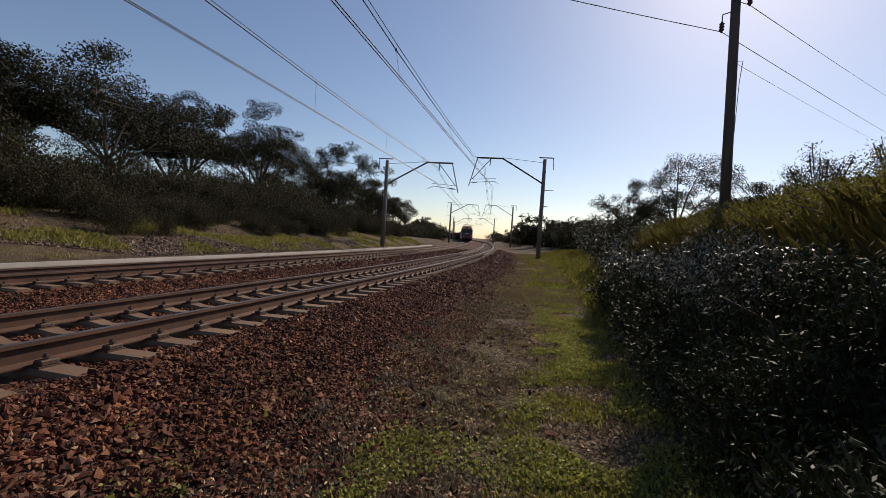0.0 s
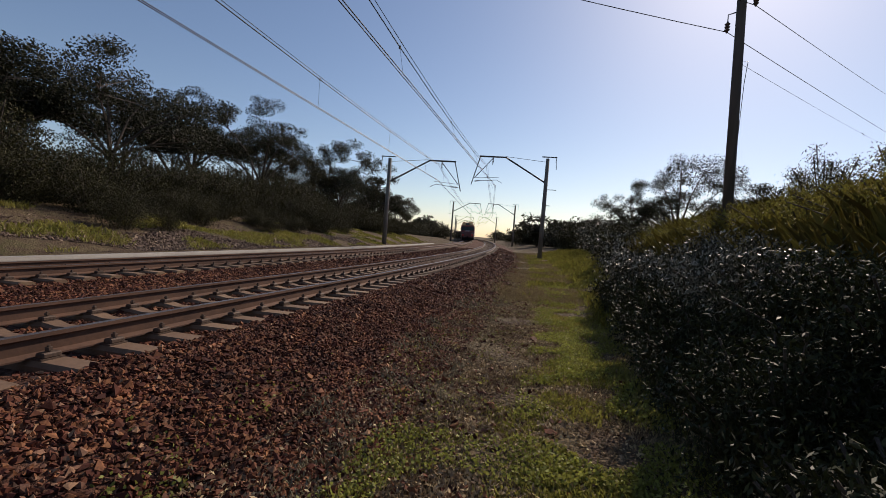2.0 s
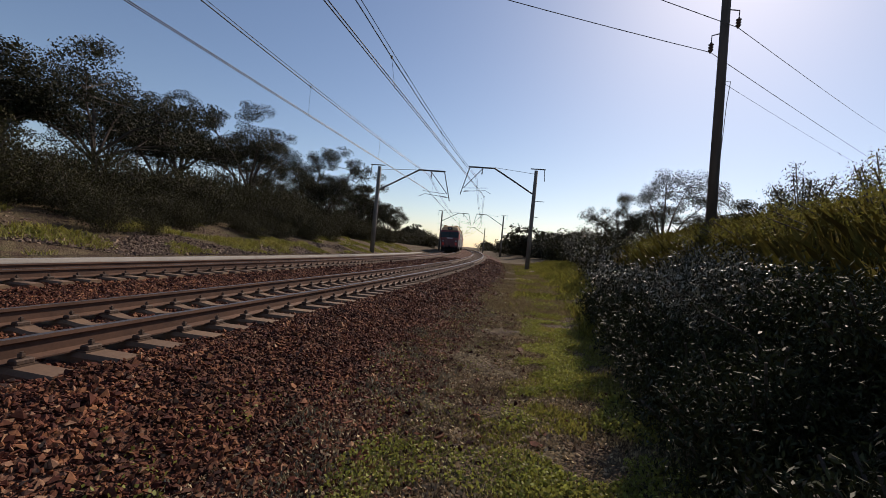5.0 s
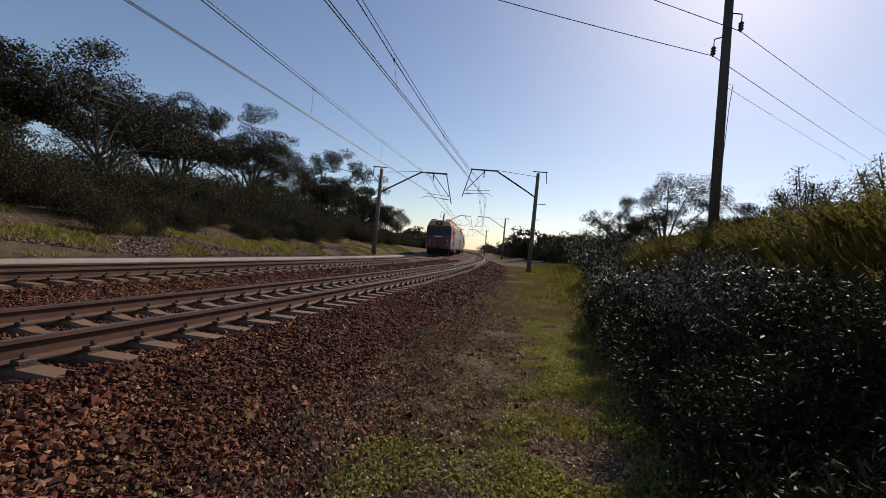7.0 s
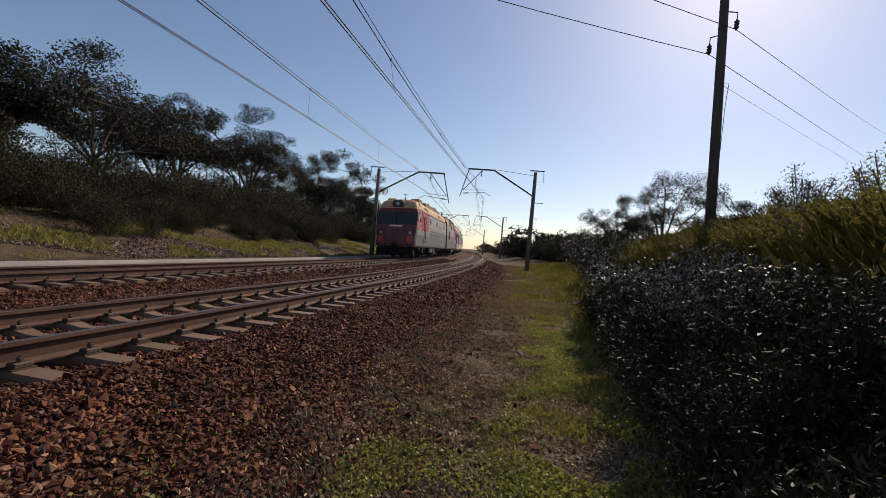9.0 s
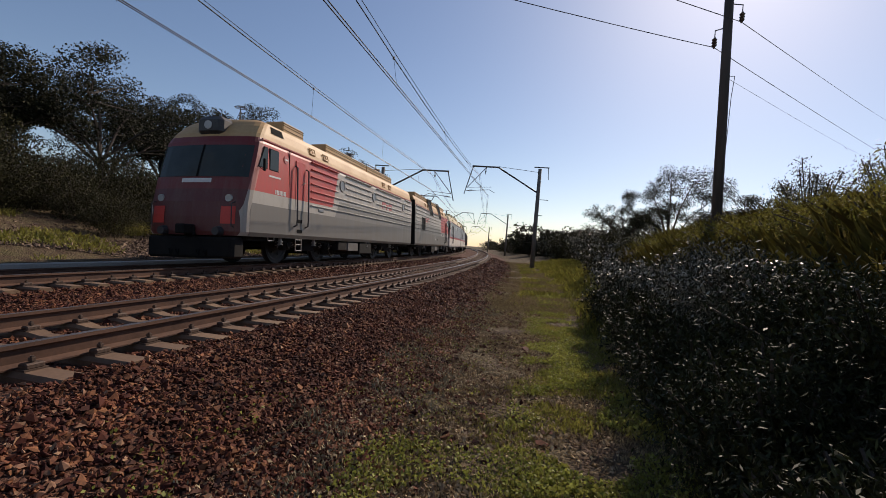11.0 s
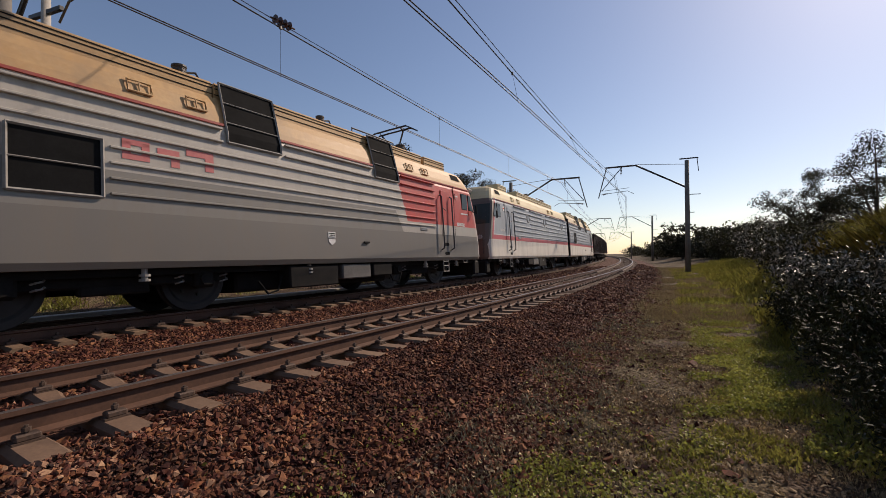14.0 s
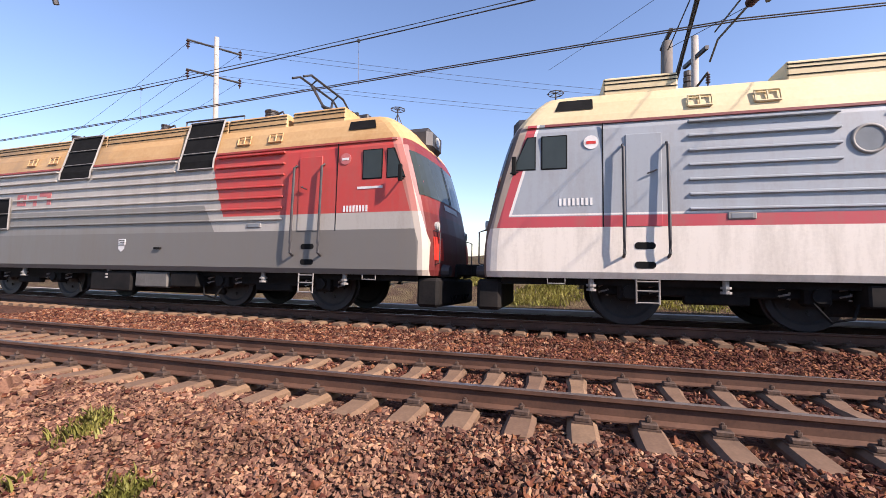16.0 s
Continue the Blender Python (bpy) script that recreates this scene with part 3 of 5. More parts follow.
def livery(name, scheme):
    """Coats of paint by place on the body, glare and shade painted at the nose, with road dirt and streaks."""
    m, nt, bs = shader(name)
    tc = nt.nodes.new("ShaderNodeTexCoord")
    sx = nt.nodes.new("ShaderNodeSeparateXYZ")
    nt.links.new(tc.outputs["Object"], sx.inputs[0])
    x, z = sx.outputs[0], sx.outputs[2]
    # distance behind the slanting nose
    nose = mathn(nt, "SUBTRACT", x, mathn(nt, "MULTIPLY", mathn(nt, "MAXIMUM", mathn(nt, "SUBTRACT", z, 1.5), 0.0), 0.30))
    if scheme == "red":
        red, light, dark = (0.50, 0.055, 0.042), (0.42, 0.385, 0.335), (0.165, 0.15, 0.13)
        edge = mathn(nt, "MULTIPLY_ADD", z, 0.33, 4.42)
        front = mathn(nt, "LESS_THAN", x, edge)
        upper = step_mask(nt, z, 2.11)
        col = mixc(nt, mathn(nt, "MULTIPLY", front, upper), light, red)
        midband = mathn(nt, "MULTIPLY", mathn(nt, "LESS_THAN", z, 2.40), mathn(nt, "GREATER_THAN", x, mathn(nt, "MULTIPLY_ADD", z, 0.55, 4.39)))
        col = mixc(nt, midband, col, (0.215, 0.20, 0.175))
        col = mixc(nt, mathn(nt, "LESS_THAN", z, 1.76), col, dark)
        col = mixc(nt, mathn(nt, "MULTIPLY", mathn(nt, "GREATER_THAN", z, 3.60), mathn(nt, "GREATER_THAN", x, 0.9)), col, (0.36, 0.05, 0.035))
        # sun glare on the nose corner, painted as a paler band over red and grey
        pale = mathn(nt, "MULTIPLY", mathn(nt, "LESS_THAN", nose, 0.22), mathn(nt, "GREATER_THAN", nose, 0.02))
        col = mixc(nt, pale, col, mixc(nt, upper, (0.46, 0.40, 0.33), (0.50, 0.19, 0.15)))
        # nose face in darker reds: its shade is painted into the coat
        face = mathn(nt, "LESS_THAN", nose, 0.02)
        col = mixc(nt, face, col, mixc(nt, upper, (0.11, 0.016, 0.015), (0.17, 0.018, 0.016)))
    else:
        blue, white, red = (0.31, 0.335, 0.355), (0.70, 0.64, 0.55), (0.45, 0.06, 0.07)
        col = mixc(nt, step_mask(nt, z, 1.94), red, blue)
        band = mathn(nt, "GREATER_THAN", z, 1.74)
        # the tan nose edge is white paint with shade and dirt in its colour
        for edge, paint in ((0.37, (0.72, 0.69, 0.64)), (0.32, red), (0.16, (0.42, 0.33, 0.25))):
            col = mixc(nt, mathn(nt, "MULTIPLY", mathn(nt, "LESS_THAN", nose, edge), step_mask(nt, z, 1.97) if edge == 0.37 else band), col, paint)
        col = mixc(nt, mathn(nt, "MULTIPLY", mathn(nt, "LESS_THAN", z, 1.985), mathn(nt, "MULTIPLY", mathn(nt, "GREATER_THAN", z, 1.955), mathn(nt, "GREATER_THAN", nose, 0.32))), col, (0.72, 0.69, 0.64))
        col = mixc(nt, mathn(nt, "LESS_THAN", z, 1.74), col, white)
        col = mixc(nt, mathn(nt, "MULTIPLY", mathn(nt, "GREATER_THAN", z, 3.60), mathn(nt, "GREATER_THAN", x, 1.1)), col, (0.22, 0.05, 0.045))
        # brown nose face, darkened in colour for its shade
        col = mixc(nt, mathn(nt, "LESS_THAN", nose, 0.03), col, (0.13, 0.095, 0.075))
    streak = noise_n(nt, 1.2, 5, 0.7, stretch=(2.2, 2.2, 0.35))
    fine = noise_n(nt, 18.0, 4, 0.7)
    grime = ramp(nt, mathn(nt, "ADD", mathn(nt, "MULTIPLY", streak, 0.75), mathn(nt, "MULTIPLY", fine, 0.25)), 0.46, 0.72)
    col = mixc(nt, mathn(nt, "MULTIPLY", grime, 0.38), col, (0.19, 0.15, 0.11))
    nt.links.new(col, bs.inputs["Base Color"])
    nt.links.new(mathn(nt, "MULTIPLY_ADD", streak, 0.35, 0.30), bs.inputs["Roughness"])
    bump(nt, bs, noise_n(nt, 1.3, 3), 0.12, 0.01)
    return m


ROOFS = {"red": surface("orange_roof_paint", (0.45, 0.255, 0.095), (0.56, 0.36, 0.17), 0.9, 14.0, 0.6, relief=0.1, depth=0.004, dirt=(0.30, 0.20, 0.11)),
         "white": surface("cream_roof_paint", (0.56, 0.44, 0.24), (0.64, 0.53, 0.32), 0.9, 14.0, 0.6, relief=0.1, depth=0.004, dirt=(0.40, 0.30, 0.17))}
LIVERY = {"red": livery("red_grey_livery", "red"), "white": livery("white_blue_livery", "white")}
BLACK = surface("sooty_black_steel", (0.008, 0.008, 0.008), (0.022, 0.019, 0.017), 2.0, 25.0, 0.8, relief=0.2, depth=0.004, spec=0.15)
TREAD = surface("worn_wheel_tread", (0.014, 0.013, 0.012), (0.035, 0.031, 0.028), 2.0, 25.0, 0.6, metal=0.2, relief=0.05, depth=0.002)
GREYBOX = surface("grey_equipment_paint", (0.20, 0.19, 0.175), (0.30, 0.285, 0.26), 1.5, 20.0, 0.65, relief=0.1, depth=0.003, dirt=(0.12, 0.10, 0.08))
BOXGREY = surface("dull_box_paint", (0.085, 0.08, 0.072), (0.15, 0.14, 0.125), 1.5, 20.0, 0.75, relief=0.1, depth=0.003, dirt=(0.06, 0.05, 0.04))
RUBBER = surface("black_rubber", (0.009, 0.009, 0.009), (0.016, 0.016, 0.016), 3.0, 30.0, 0.9, relief=0.1, depth=0.002, spec=0.08)
WHITEPAINT = surface("white_stencil_paint", (0.62, 0.60, 0.57), (0.74, 0.72, 0.69), 4.0, 30.0, 0.6, relief=0.0)
REDPAINT = surface("bright_red_paint", (0.55, 0.03, 0.02), (0.65, 0.05, 0.03), 3.0, 20.0, 0.45, relief=0.0)
PALERED = surface("faded_red_lettering", (0.48, 0.12, 0.12), (0.56, 0.18, 0.16), 3.0, 20.0, 0.6, relief=0.0)
WAGON = surface("brown_wagon_paint", (0.045, 0.028, 0.022), (0.085, 0.055, 0.042), 1.2, 18.0, 0.75, relief=0.15, depth=0.005, dirt=(0.05, 0.045, 0.04))


def glass_material(name, tint, rough=0.08):
    m, nt, bs = shader(name)
    n = noise_n(nt, 2.0, 4)
    nt.links.new(mixc(nt, n, tint, tuple(c * 1.8 for c in tint)), bs.inputs["Base Color"])
    nt.links.new(mathn(nt, "MULTIPLY_ADD", n, 0.1, rough), bs.inputs["Roughness"])
    bs.inputs["Specular IOR Level"].default_value = 0.22
    return m


GLASS = glass_material("dark_cab_glass", (0.030, 0.038, 0.037))
PORT = glass_material("grey_porthole_glass", (0.14, 0.15, 0.155), 0.25)
LAMP = glass_material("headlight_glass", (0.30, 0.30, 0.28), 0.1)


def side_panel(bm, x0, x1, z0, z1, sg, out=0.012, base=1.548, bev=0.0):
    y0, y1 = sorted((sg * (base - 0.02), sg * (base + out)))
    box(bm, x0, x1, y0, y1, z0, z1, bev)


def body_meshes(scheme):
    """Skin below and above the gutter."""
    body, roof = bmesh.new(), bmesh.new()
    xs = [2.1, 5, 8, 11, 14, SECTION]
    for bm, zs in ((body, [z for z in HULL_Z if z <= 3.66]), (roof, [z for z in HULL_Z if z >= 3.66])):
        rows = []
        for z in zs:
            half = [hull(z, p) for p in range(8)]
            half += [Vector((x, -float(np.interp(z, HULL_Z, HULL_W)), z)) for x in xs]
            row = [Vector((v.x, -v.y, v.z)) for v in half[:0:-1]] + half
            rows.append([bm.verts.new(v) for v in row])
        for a, b in zip(rows[:-1], rows[1:]):
            for i in range(len(a) - 1):
                bm.faces.new((a[i], a[i + 1], b[i + 1], b[i]))
        if bm is body:
            bm.faces.new([r[0] for r in rows] + [r[-1] for r in rows[::-1]])
            bm.faces.new(rows[0])
        else:
            bm.faces.new([r[0] for r in rows] + [r[-1] for r in rows[-2::-1]])
        bmesh.ops.remove_doubles(bm, verts=bm.verts, dist=0.001)
    return body, roof


def patch(bm, z0, z1, p0, p1, out, nz=4, npz=5):
    """A sheet lying on the nose, out metres proud of it."""
    g = []
    for i in range(nz + 1):
        z = z0 + (z1 - z0) * i / nz
        row = []
        for j in range(npz + 1):
            p = p0 + (p1 - p0) * j / npz
            v = hull(z, abs(p))
            if p < 0:
                v.y = -v.y
            row.append(bm.verts.new(v + Vector((-out, 0, out * 0.3))))
        g.append(row)
    for a, b in zip(g[:-1], g[1:]):
        for i in range(npz):
            bm.faces.new((a[i], a[i + 1], b[i + 1], b[i]))


def pantograph(t, x, raised):
    """A single-arm pantograph: x is the middle of its base, and the knee points to growing x."""
    pg = bmesh.new()
    box(pg, x - 0.75, x + 0.75, -0.72, -0.66, 4.56, 4.63)
    box(pg, x - 0.75, x + 0.75, 0.66, 0.72, 4.56, 4.63)
    box(pg, x - 0.62, x - 0.48, -0.75, 0.75, 4.56, 4.66)
    box(pg, x + 0.50, x + 0.60, -0.75, 0.75, 4.56, 4.63)
    box(pg, x - 0.75, x - 0.35, -0.22, 0.22, 4.6, 4.8, 0.04)
    ob = part("pantograph", pg, STEEL, t, "dark steel pantograph on the roof")
    h, k = (1.06, 0.5) if raised else (0.28, 0.14)
    z = 4.64
    knee, head = x + 0.6, x + 0.75
    rows = [("lower_arm", [(x - 0.5, sg * 0.30, z), (knee, sg * 0.16, z + k)], 0.04) for sg in (-1, 1)]
    rows += [("upper_arm", [(knee, sg * 0.16, z + k), (head, sg * 0.48, z + h - 0.12)], 0.034) for sg in (-1, 1)]
    rows += [("control_rod", [(x + 0.05, 0, z - 0.02), (knee - 0.12, 0, z + k - 0.1)], 0.018), ("cross_tube", [(knee, -0.2, z + k), (knee, 0.2, z + k)], 0.045)]
    for dx in (-0.16, 0.16):
        rows.append(("contact_strip", [(head + dx, -1.0, z + h - 0.16), (head + dx, -0.72, z + h), (head + dx, 0.72, z + h), (head + dx, 1.0, z + h - 0.16)], 0.03))
    for sg in (-1, 1):
        rows.append(("head_spring", [(head - 0.16, sg * 0.48, z + h), (head, sg * 0.48, z + h - 0.12), (head + 0.16, sg * 0.48, z + h)], 0.022))
    for nm, pts, r in rows:
        bm = bmesh.new()
        pipe(bm, pts, r, 6)
        part(nm, bm, STEEL, ob)
    for dx in (-0.6, 0.6):
        for y in (-0.68, 0.68):
            bm = bmesh.new()
            insulator(bm, (x + dx, y, 4.24), (x + dx, y, 4.57), 0.09, 3)
            part("insulator", bm, INSUL, ob)


def wheel_mesh():
    bm = bmesh.new()
    for sg in (-1, 1):
        rows = [(0.10, 0.0), (0.16, 0.02), (0.45, 0.03), (0.50, 0.0), (0.605, 0.0), (0.605, 0.11), (0.64, 0.12), (0.63, 0.145), (0.5, 0.14), (0.45, 0.10), (0.16, 0.12), (0.1, 0.12)]
        lathe(bm, rows, 26, Matrix.Translation((0, sg * 0.86, 0)) @ Matrix.Rotation(radians(90 * sg), 4, "X"))
    rod(bm, (0, -0.85, 0), (0, 0.85, 0), 0.09, n=10)
    for k in range(6):
        a = k * math.pi / 3
        for sg in (-1, 1):
            rod(bm, (0.3 * math.cos(a), sg * 0.84, 0.3 * math.sin(a)), (0.3 * math.cos(a), sg * 0.87, 0.3 * math.sin(a)), 0.04, n=6)
    bmesh.ops.recalc_face_normals(bm, faces=bm.faces)
    me = bpy.data.meshes.new("wheelset")
    bm.to_mesh(me)
    bm.free()
    me.materials.append(TREAD)
    return me


WHEEL_ME = wheel_mesh()
SPINNING = []          # wheelset objects, with their place in their vehicle and the way they turn


def bogie(t, x, base, radius, flip):
    bm = bmesh.new()
    for sg in (-1, 1):
        y0, y1 = sorted((sg * 0.98, sg * 1.14))
        box(bm, x - base / 2 - 0.5, x + base / 2 + 0.5, y0, y1, 0.55, 0.78, 0.03)
        box(bm, x - 0.5, x + 0.5, y0, y1, 0.42, 0.60, 0.03)
    box(bm, x - 0.25, x + 0.25, -1.0, 1.0, 0.5, 0.8)
    bo = part("bogie", bm, BLACK, t, "sooty black bogie frame")
    for dx in (-base / 2, base / 2):
        for sg in (-1, 1):
            bm = bmesh.new()
            y0, y1 = sorted((sg * 1.0, sg * 1.28))
            box(bm, x + dx - 0.19, x + dx + 0.19, y0, y1, radius - 0.17, radius + 0.17, 0.05)
            rod(bm, (x + dx, sg * 1.28, radius), (x + dx, sg * 1.33, radius), 0.12, n=12)
            part("axle_box", bm, BLACK, bo)
            for d2 in (-0.42, 0.42):
                bm = bmesh.new()
                n = 16
                pts = [(x + dx + d2 + 0.075 * math.cos(k * math.pi / 3), sg * 1.15 + 0.075 * math.sin(k * math.pi / 3), 0.55 + 0.28 * k / n) for k in range(n + 1)]
                pipe(bm, pts, 0.018, 5)
                part("coil_spring", bm, GREYBOX, bo)
        ob = new("wheelset", WHEEL_ME)
        ob.parent = t
        SPINNING.append((ob, x + dx, radius, flip))
        ob.matrix_basis = Matrix.Translation((x + dx, 0, radius))


def bars(bm, x0, x1, z0, z1, sg, n, base=1.552):
    """Unreadable writing as upright bars."""
    w = (x1 - x0) / n
    for i in range(n):
        side_panel(bm, x0 + i * w, x0 + i * w + w * 0.55, z0, z1, sg, 0.006, base)


def loco_section(kind, scheme, label, flip):
    """One half of a twin locomotive; x runs from the cab to the inner end. kind: plain with portholes, or grilles."""
    t = thing("locomotive", label, "locomotive", group="locomotive halves")
    b, r = body_meshes(scheme)
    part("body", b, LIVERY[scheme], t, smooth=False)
    part("roof", r, ROOFS[scheme], t, smooth=False)
    paint = LIVERY[scheme]
    for sg in (-1, 1):
        for g0, g1 in ((0.75, SECTION - 0.02),) if kind == "plain" else ((0.75, 5.46), (6.64, 9.76), (11.09, SECTION - 0.02)):
            bm = bmesh.new()
            side_panel(bm, g0, g1, 3.605, 3.65, sg, 0.03, 1.49)
            part("gutter", bm, paint, t)
        bm = bmesh.new()
        side_panel(bm, 2.085, 2.105, 1.74, 3.60, sg, 0.004, 1.549)
        part("seam", bm, RUBBER, t)
        # ribs of the pressed side sheets, broken round windows and grilles
        holes = [(5.6, 6.3), (9.2, 9.9), (14.1, 14.8)] if kind == "plain" else []
        for i in range(7):
            z = 2.00 + 0.25 * i
            spans = [(3.45, SECTION - 0.12)]
            cuts = holes if z > 2.7 else []
            if kind == "grilles":
                cuts = ([(5.4, 6.7), (9.7, 11.15)] if z > 3.2 else []) + ([(13.02, 14.3)] if z < 2.95 else [])
            for a, c in cuts:
                spans = [q for p0, p1 in spans for q in ((p0, min(p1, a)), (max(p0, c), p1)) if q[1] - q[0] > 0.1]
            for p0, p1 in spans:
                bm = bmesh.new()
                side_panel(bm, p0, p1, z, z + 0.044, sg, 0.044, 1.545, 0.010)
                part("rib", bm, paint, t)
        # door, handrails, footholds
        bm = bmesh.new()
        side_panel(bm, 2.47, 3.04, 1.74, 3.36, sg, 0.014, 1.548, 0.006)
        door = part("door", bm, paint, t)
        bm = bmesh.new()
        pipe(bm, [(2.95, sg * 1.56, 2.72), (2.95, sg * 1.61, 2.70), (2.80, sg * 1.61, 2.64)], 0.014)
        part("door_handle", bm, STEEL, door)
        for x in (2.42, 3.12):
            bm = bmesh.new()
            pipe(bm, [(x, sg * 1.55, 3.18), (x, sg * 1.64, 3.12), (x, sg * 1.67, 1.5), (x, sg * 1.66, 1.27), (x, sg * 1.55, 1.22)], 0.027, 8)
            part("handrail", bm, STEEL, t)
        for z in (1.41, 1.08):
            bm = bmesh.new()
            pts = [(2.76 + 0.11 * math.copysign(1, math.cos(a)) * (1 if abs(math.cos(a)) > 0.01 else 0) + 0.055 * math.cos(a), sg * 1.556, z + 0.06 * math.sin(a)) for a in np.linspace(0.05, 2 * math.pi + 0.05, 20, endpoint=False)]
            bm.faces.new([bm.verts.new(p) for p in pts])
            part("foothold", bm, RUBBER, t)
        bm = bmesh.new()
        for x in (2.62, 2.98):
            pipe(bm, [(x, sg * 1.5, 0.84), (x, sg * 1.5, 0.42)], 0.016)
        for z in (0.44, 0.64, 0.80):
            rod(bm, (2.62, sg * 1.5, z), (2.98, sg * 1.5, z), 0.016, n=6)
        part("ladder", bm, GREYBOX, t, "pale grey steel ladder")
        bm = bmesh.new()
        pipe(bm, [(1.15, sg * 1.48, 0.85), (1.15, sg * 1.48, 0.74), (1.45, sg * 1.48, 0.74), (1.45, sg * 1.48, 0.85)], 0.014)
        part("step", bm, GREYBOX, t)
        # cab windows
        bm = bmesh.new()
        side_panel(bm, 1.035, 1.495, 2.795, 3.425, sg, 0.012, 1.545, 0.008)
        wf = part("window_frame", bm, RUBBER, t)
        bm = bmesh.new()
        side_panel(bm, 1.06, 1.47, 2.82, 3.40, sg, 0.018, 1.545)
        part("pane", bm, GLASS, wf)
        for nm, grow, out, mt in (("quarter_window", 0.02, 0.010, RUBBER), ("quarter_pane", 0.0, 0.016, GLASS)):
            bm = bmesh.new()
            tri = [(0.54 - grow, 2.82 - grow), (0.92 + grow, 2.82 - grow), (0.92 + grow, 3.40 + grow), (0.80 - grow, 3.40 + grow)]
            f = bm.faces.new([bm.verts.new((x, sg * (1.545 + out), z)) for x, z in tri])
            e = bmesh.ops.extrude_face_region(bm, geom=[f])
            for v in e["geom"]:
                if isinstance(v, bmesh.types.BMVert):
                    v.co.y = sg * 1.5
            part(nm, bm, mt, t)
        bm = bmesh.new()
        pipe(bm, [(0.62, sg * 1.54, 2.78), (0.50, sg * 1.70, 2.72), (0.60, sg * 1.74, 2.72)], 0.016)
        box(bm, 0.52, 0.60, sg * 1.72 - 0.03, sg * 1.72 + 0.03, 2.68, 3.02, 0.015)
        part("mirror", bm, RUBBER, t)
        bm = bmesh.new()
        bars(bm, 1.35, 1.95, 2.13, 2.26, sg, 8)
        part("running_number", bm, WHITEPAINT, t, "short white bars of a running number")
        if scheme == "red":
            bm = bmesh.new()
            side_panel(bm, 1.02, 1.6, 2.60, 2.65, sg, 0.006, 1.552)
            part("stencil_bar", bm, WHITEPAINT, t)
        bm = bmesh.new()
        rod(bm, (1.90, sg * 1.54, 3.26), (1.90, sg * 1.558, 3.26), 0.125, n=20)
        badge = part("badge", bm, PALERED if scheme == "red" else WHITEPAINT, t)
        bm = bmesh.new()
        box(bm, 1.82, 1.98, sg * 1.558 - 0.006, sg * 1.558 + 0.006, 3.23, 3.28)
        part("badge_bar", bm, WHITEPAINT if scheme == "red" else REDPAINT, badge)
        bm = bmesh.new()
        side_panel(bm, 4.0, 4.42, 1.83, 1.96, sg, 0.022, 1.545, 0.02)
        fr = part("side_lamp", bm, GREYBOX, t)
        bm = bmesh.new()
        side_panel(bm, 4.05, 4.37, 1.85, 1.94, sg, 0.027, 1.545, 0.01)
        part("lamp_glass", bm, PORT, fr)
        # roof side: sunken vent window over the cab, boxes, lids
        bm = bmesh.new()
        vz0, vz1 = 3.92, 4.14
        vs = [bm.verts.new((x, sg * (float(np.interp(z, HULL_Z, HULL_W)) + 0.012), z + 0.008)) for x, z in ((1.28, vz0), (1.95, vz0), (1.95, vz1), (1.36, vz1))]
        bm.faces.new(vs)
        part("roof_vent", bm, RUBBER, t)
        for x in ((3.5, 4.5, 11.0, 12.0) if kind == "plain" else (3.65, 4.55, 11.4, 12.35)):
            bm = bmesh.new()
            pipe(bm, [(x, sg * 1.46, 3.82), (x, sg * 1.41, 4.02), (x + 0.36, sg * 1.41, 4.02), (x + 0.36, sg * 1.46, 3.82), (x, sg * 1.46, 3.82)], 0.022)
            pipe(bm, [(x + 0.18, sg * 1.46, 3.82), (x + 0.18, sg * 1.41, 4.02)], 0.016)
            part("roof_step", bm, ROOFS[scheme], t)
        for x0, x1 in (((2.15, 3.4), (5.05, 9.2), (9.3, 13.0)) if kind == "plain" else ((2.15, 3.55), (3.7, 5.42), (5.44, 6.66), (6.68, 9.72), (9.74, 11.12), (11.14, 15.4))):
            bm = bmesh.new()
            y0, y1 = sorted((sg * 0.6, sg * 1.24))
            box(bm, x0, x1, y0, y1, 4.16, 4.56, 0.03)
            rc = part("roof_cover", bm, ROOFS[scheme], t)
            bm = bmesh.new()
            for k in (4.30, 4.42, 4.49):
                box(bm, x0 + 0.01, x1 - 0.01, min(y0, y1) - 0.008 if sg < 0 else y1 - 0.002, min(y0, y1) + 0.002 if sg < 0 else y1 + 0.008, k, k + 0.018)
            part("cover_joint", bm, RUBBER, rc)
        bm = bmesh.new()
        for x in ((9.25, 13.05) if kind == "plain" else (6.55, 9.55)):
            box(bm, x - 0.02, x + 0.02, *sorted((sg * 1.2, sg * 1.48)), 3.62, 3.66)
        part("roof_lip", bm, ROOFS[scheme], t)
        if kind == "plain":
            for x in (5.95, 9.55, 14.45):
                m = Matrix.Translation((x, sg * 1.545, 3.06)) @ Matrix.Rotation(radians(-90 * sg), 4, "X")
                bm = bmesh.new()
                lathe(bm, [(0.24, 0.0), (0.24, 0.025), (0.22, 0.035), (0.195, 0.03), (0.19, 0.0)], 26, m)
                pf = part("porthole", bm, GREYBOX, t, smooth=True)
                bm = bmesh.new()
                lathe(bm, [(0.195, 0.0), (0.195, 0.018)], 26, m)
                part("porthole_glass", bm, PORT, pf)
        else:
            for x0, x1, z0, z1 in ((5.5, 6.6, 3.28, 4.56), (9.8, 11.05, 3.28, 4.56), (13.12, 14.2, 1.95, 2.86)):
                lean = z1 > 3.6

                def skin(z):
                    return float(np.interp(z, [3.28, 3.5, 3.66, 4.05, 4.56], [1.54, 1.525, 1.475, 1.385, 1.26])) if lean else 1.55
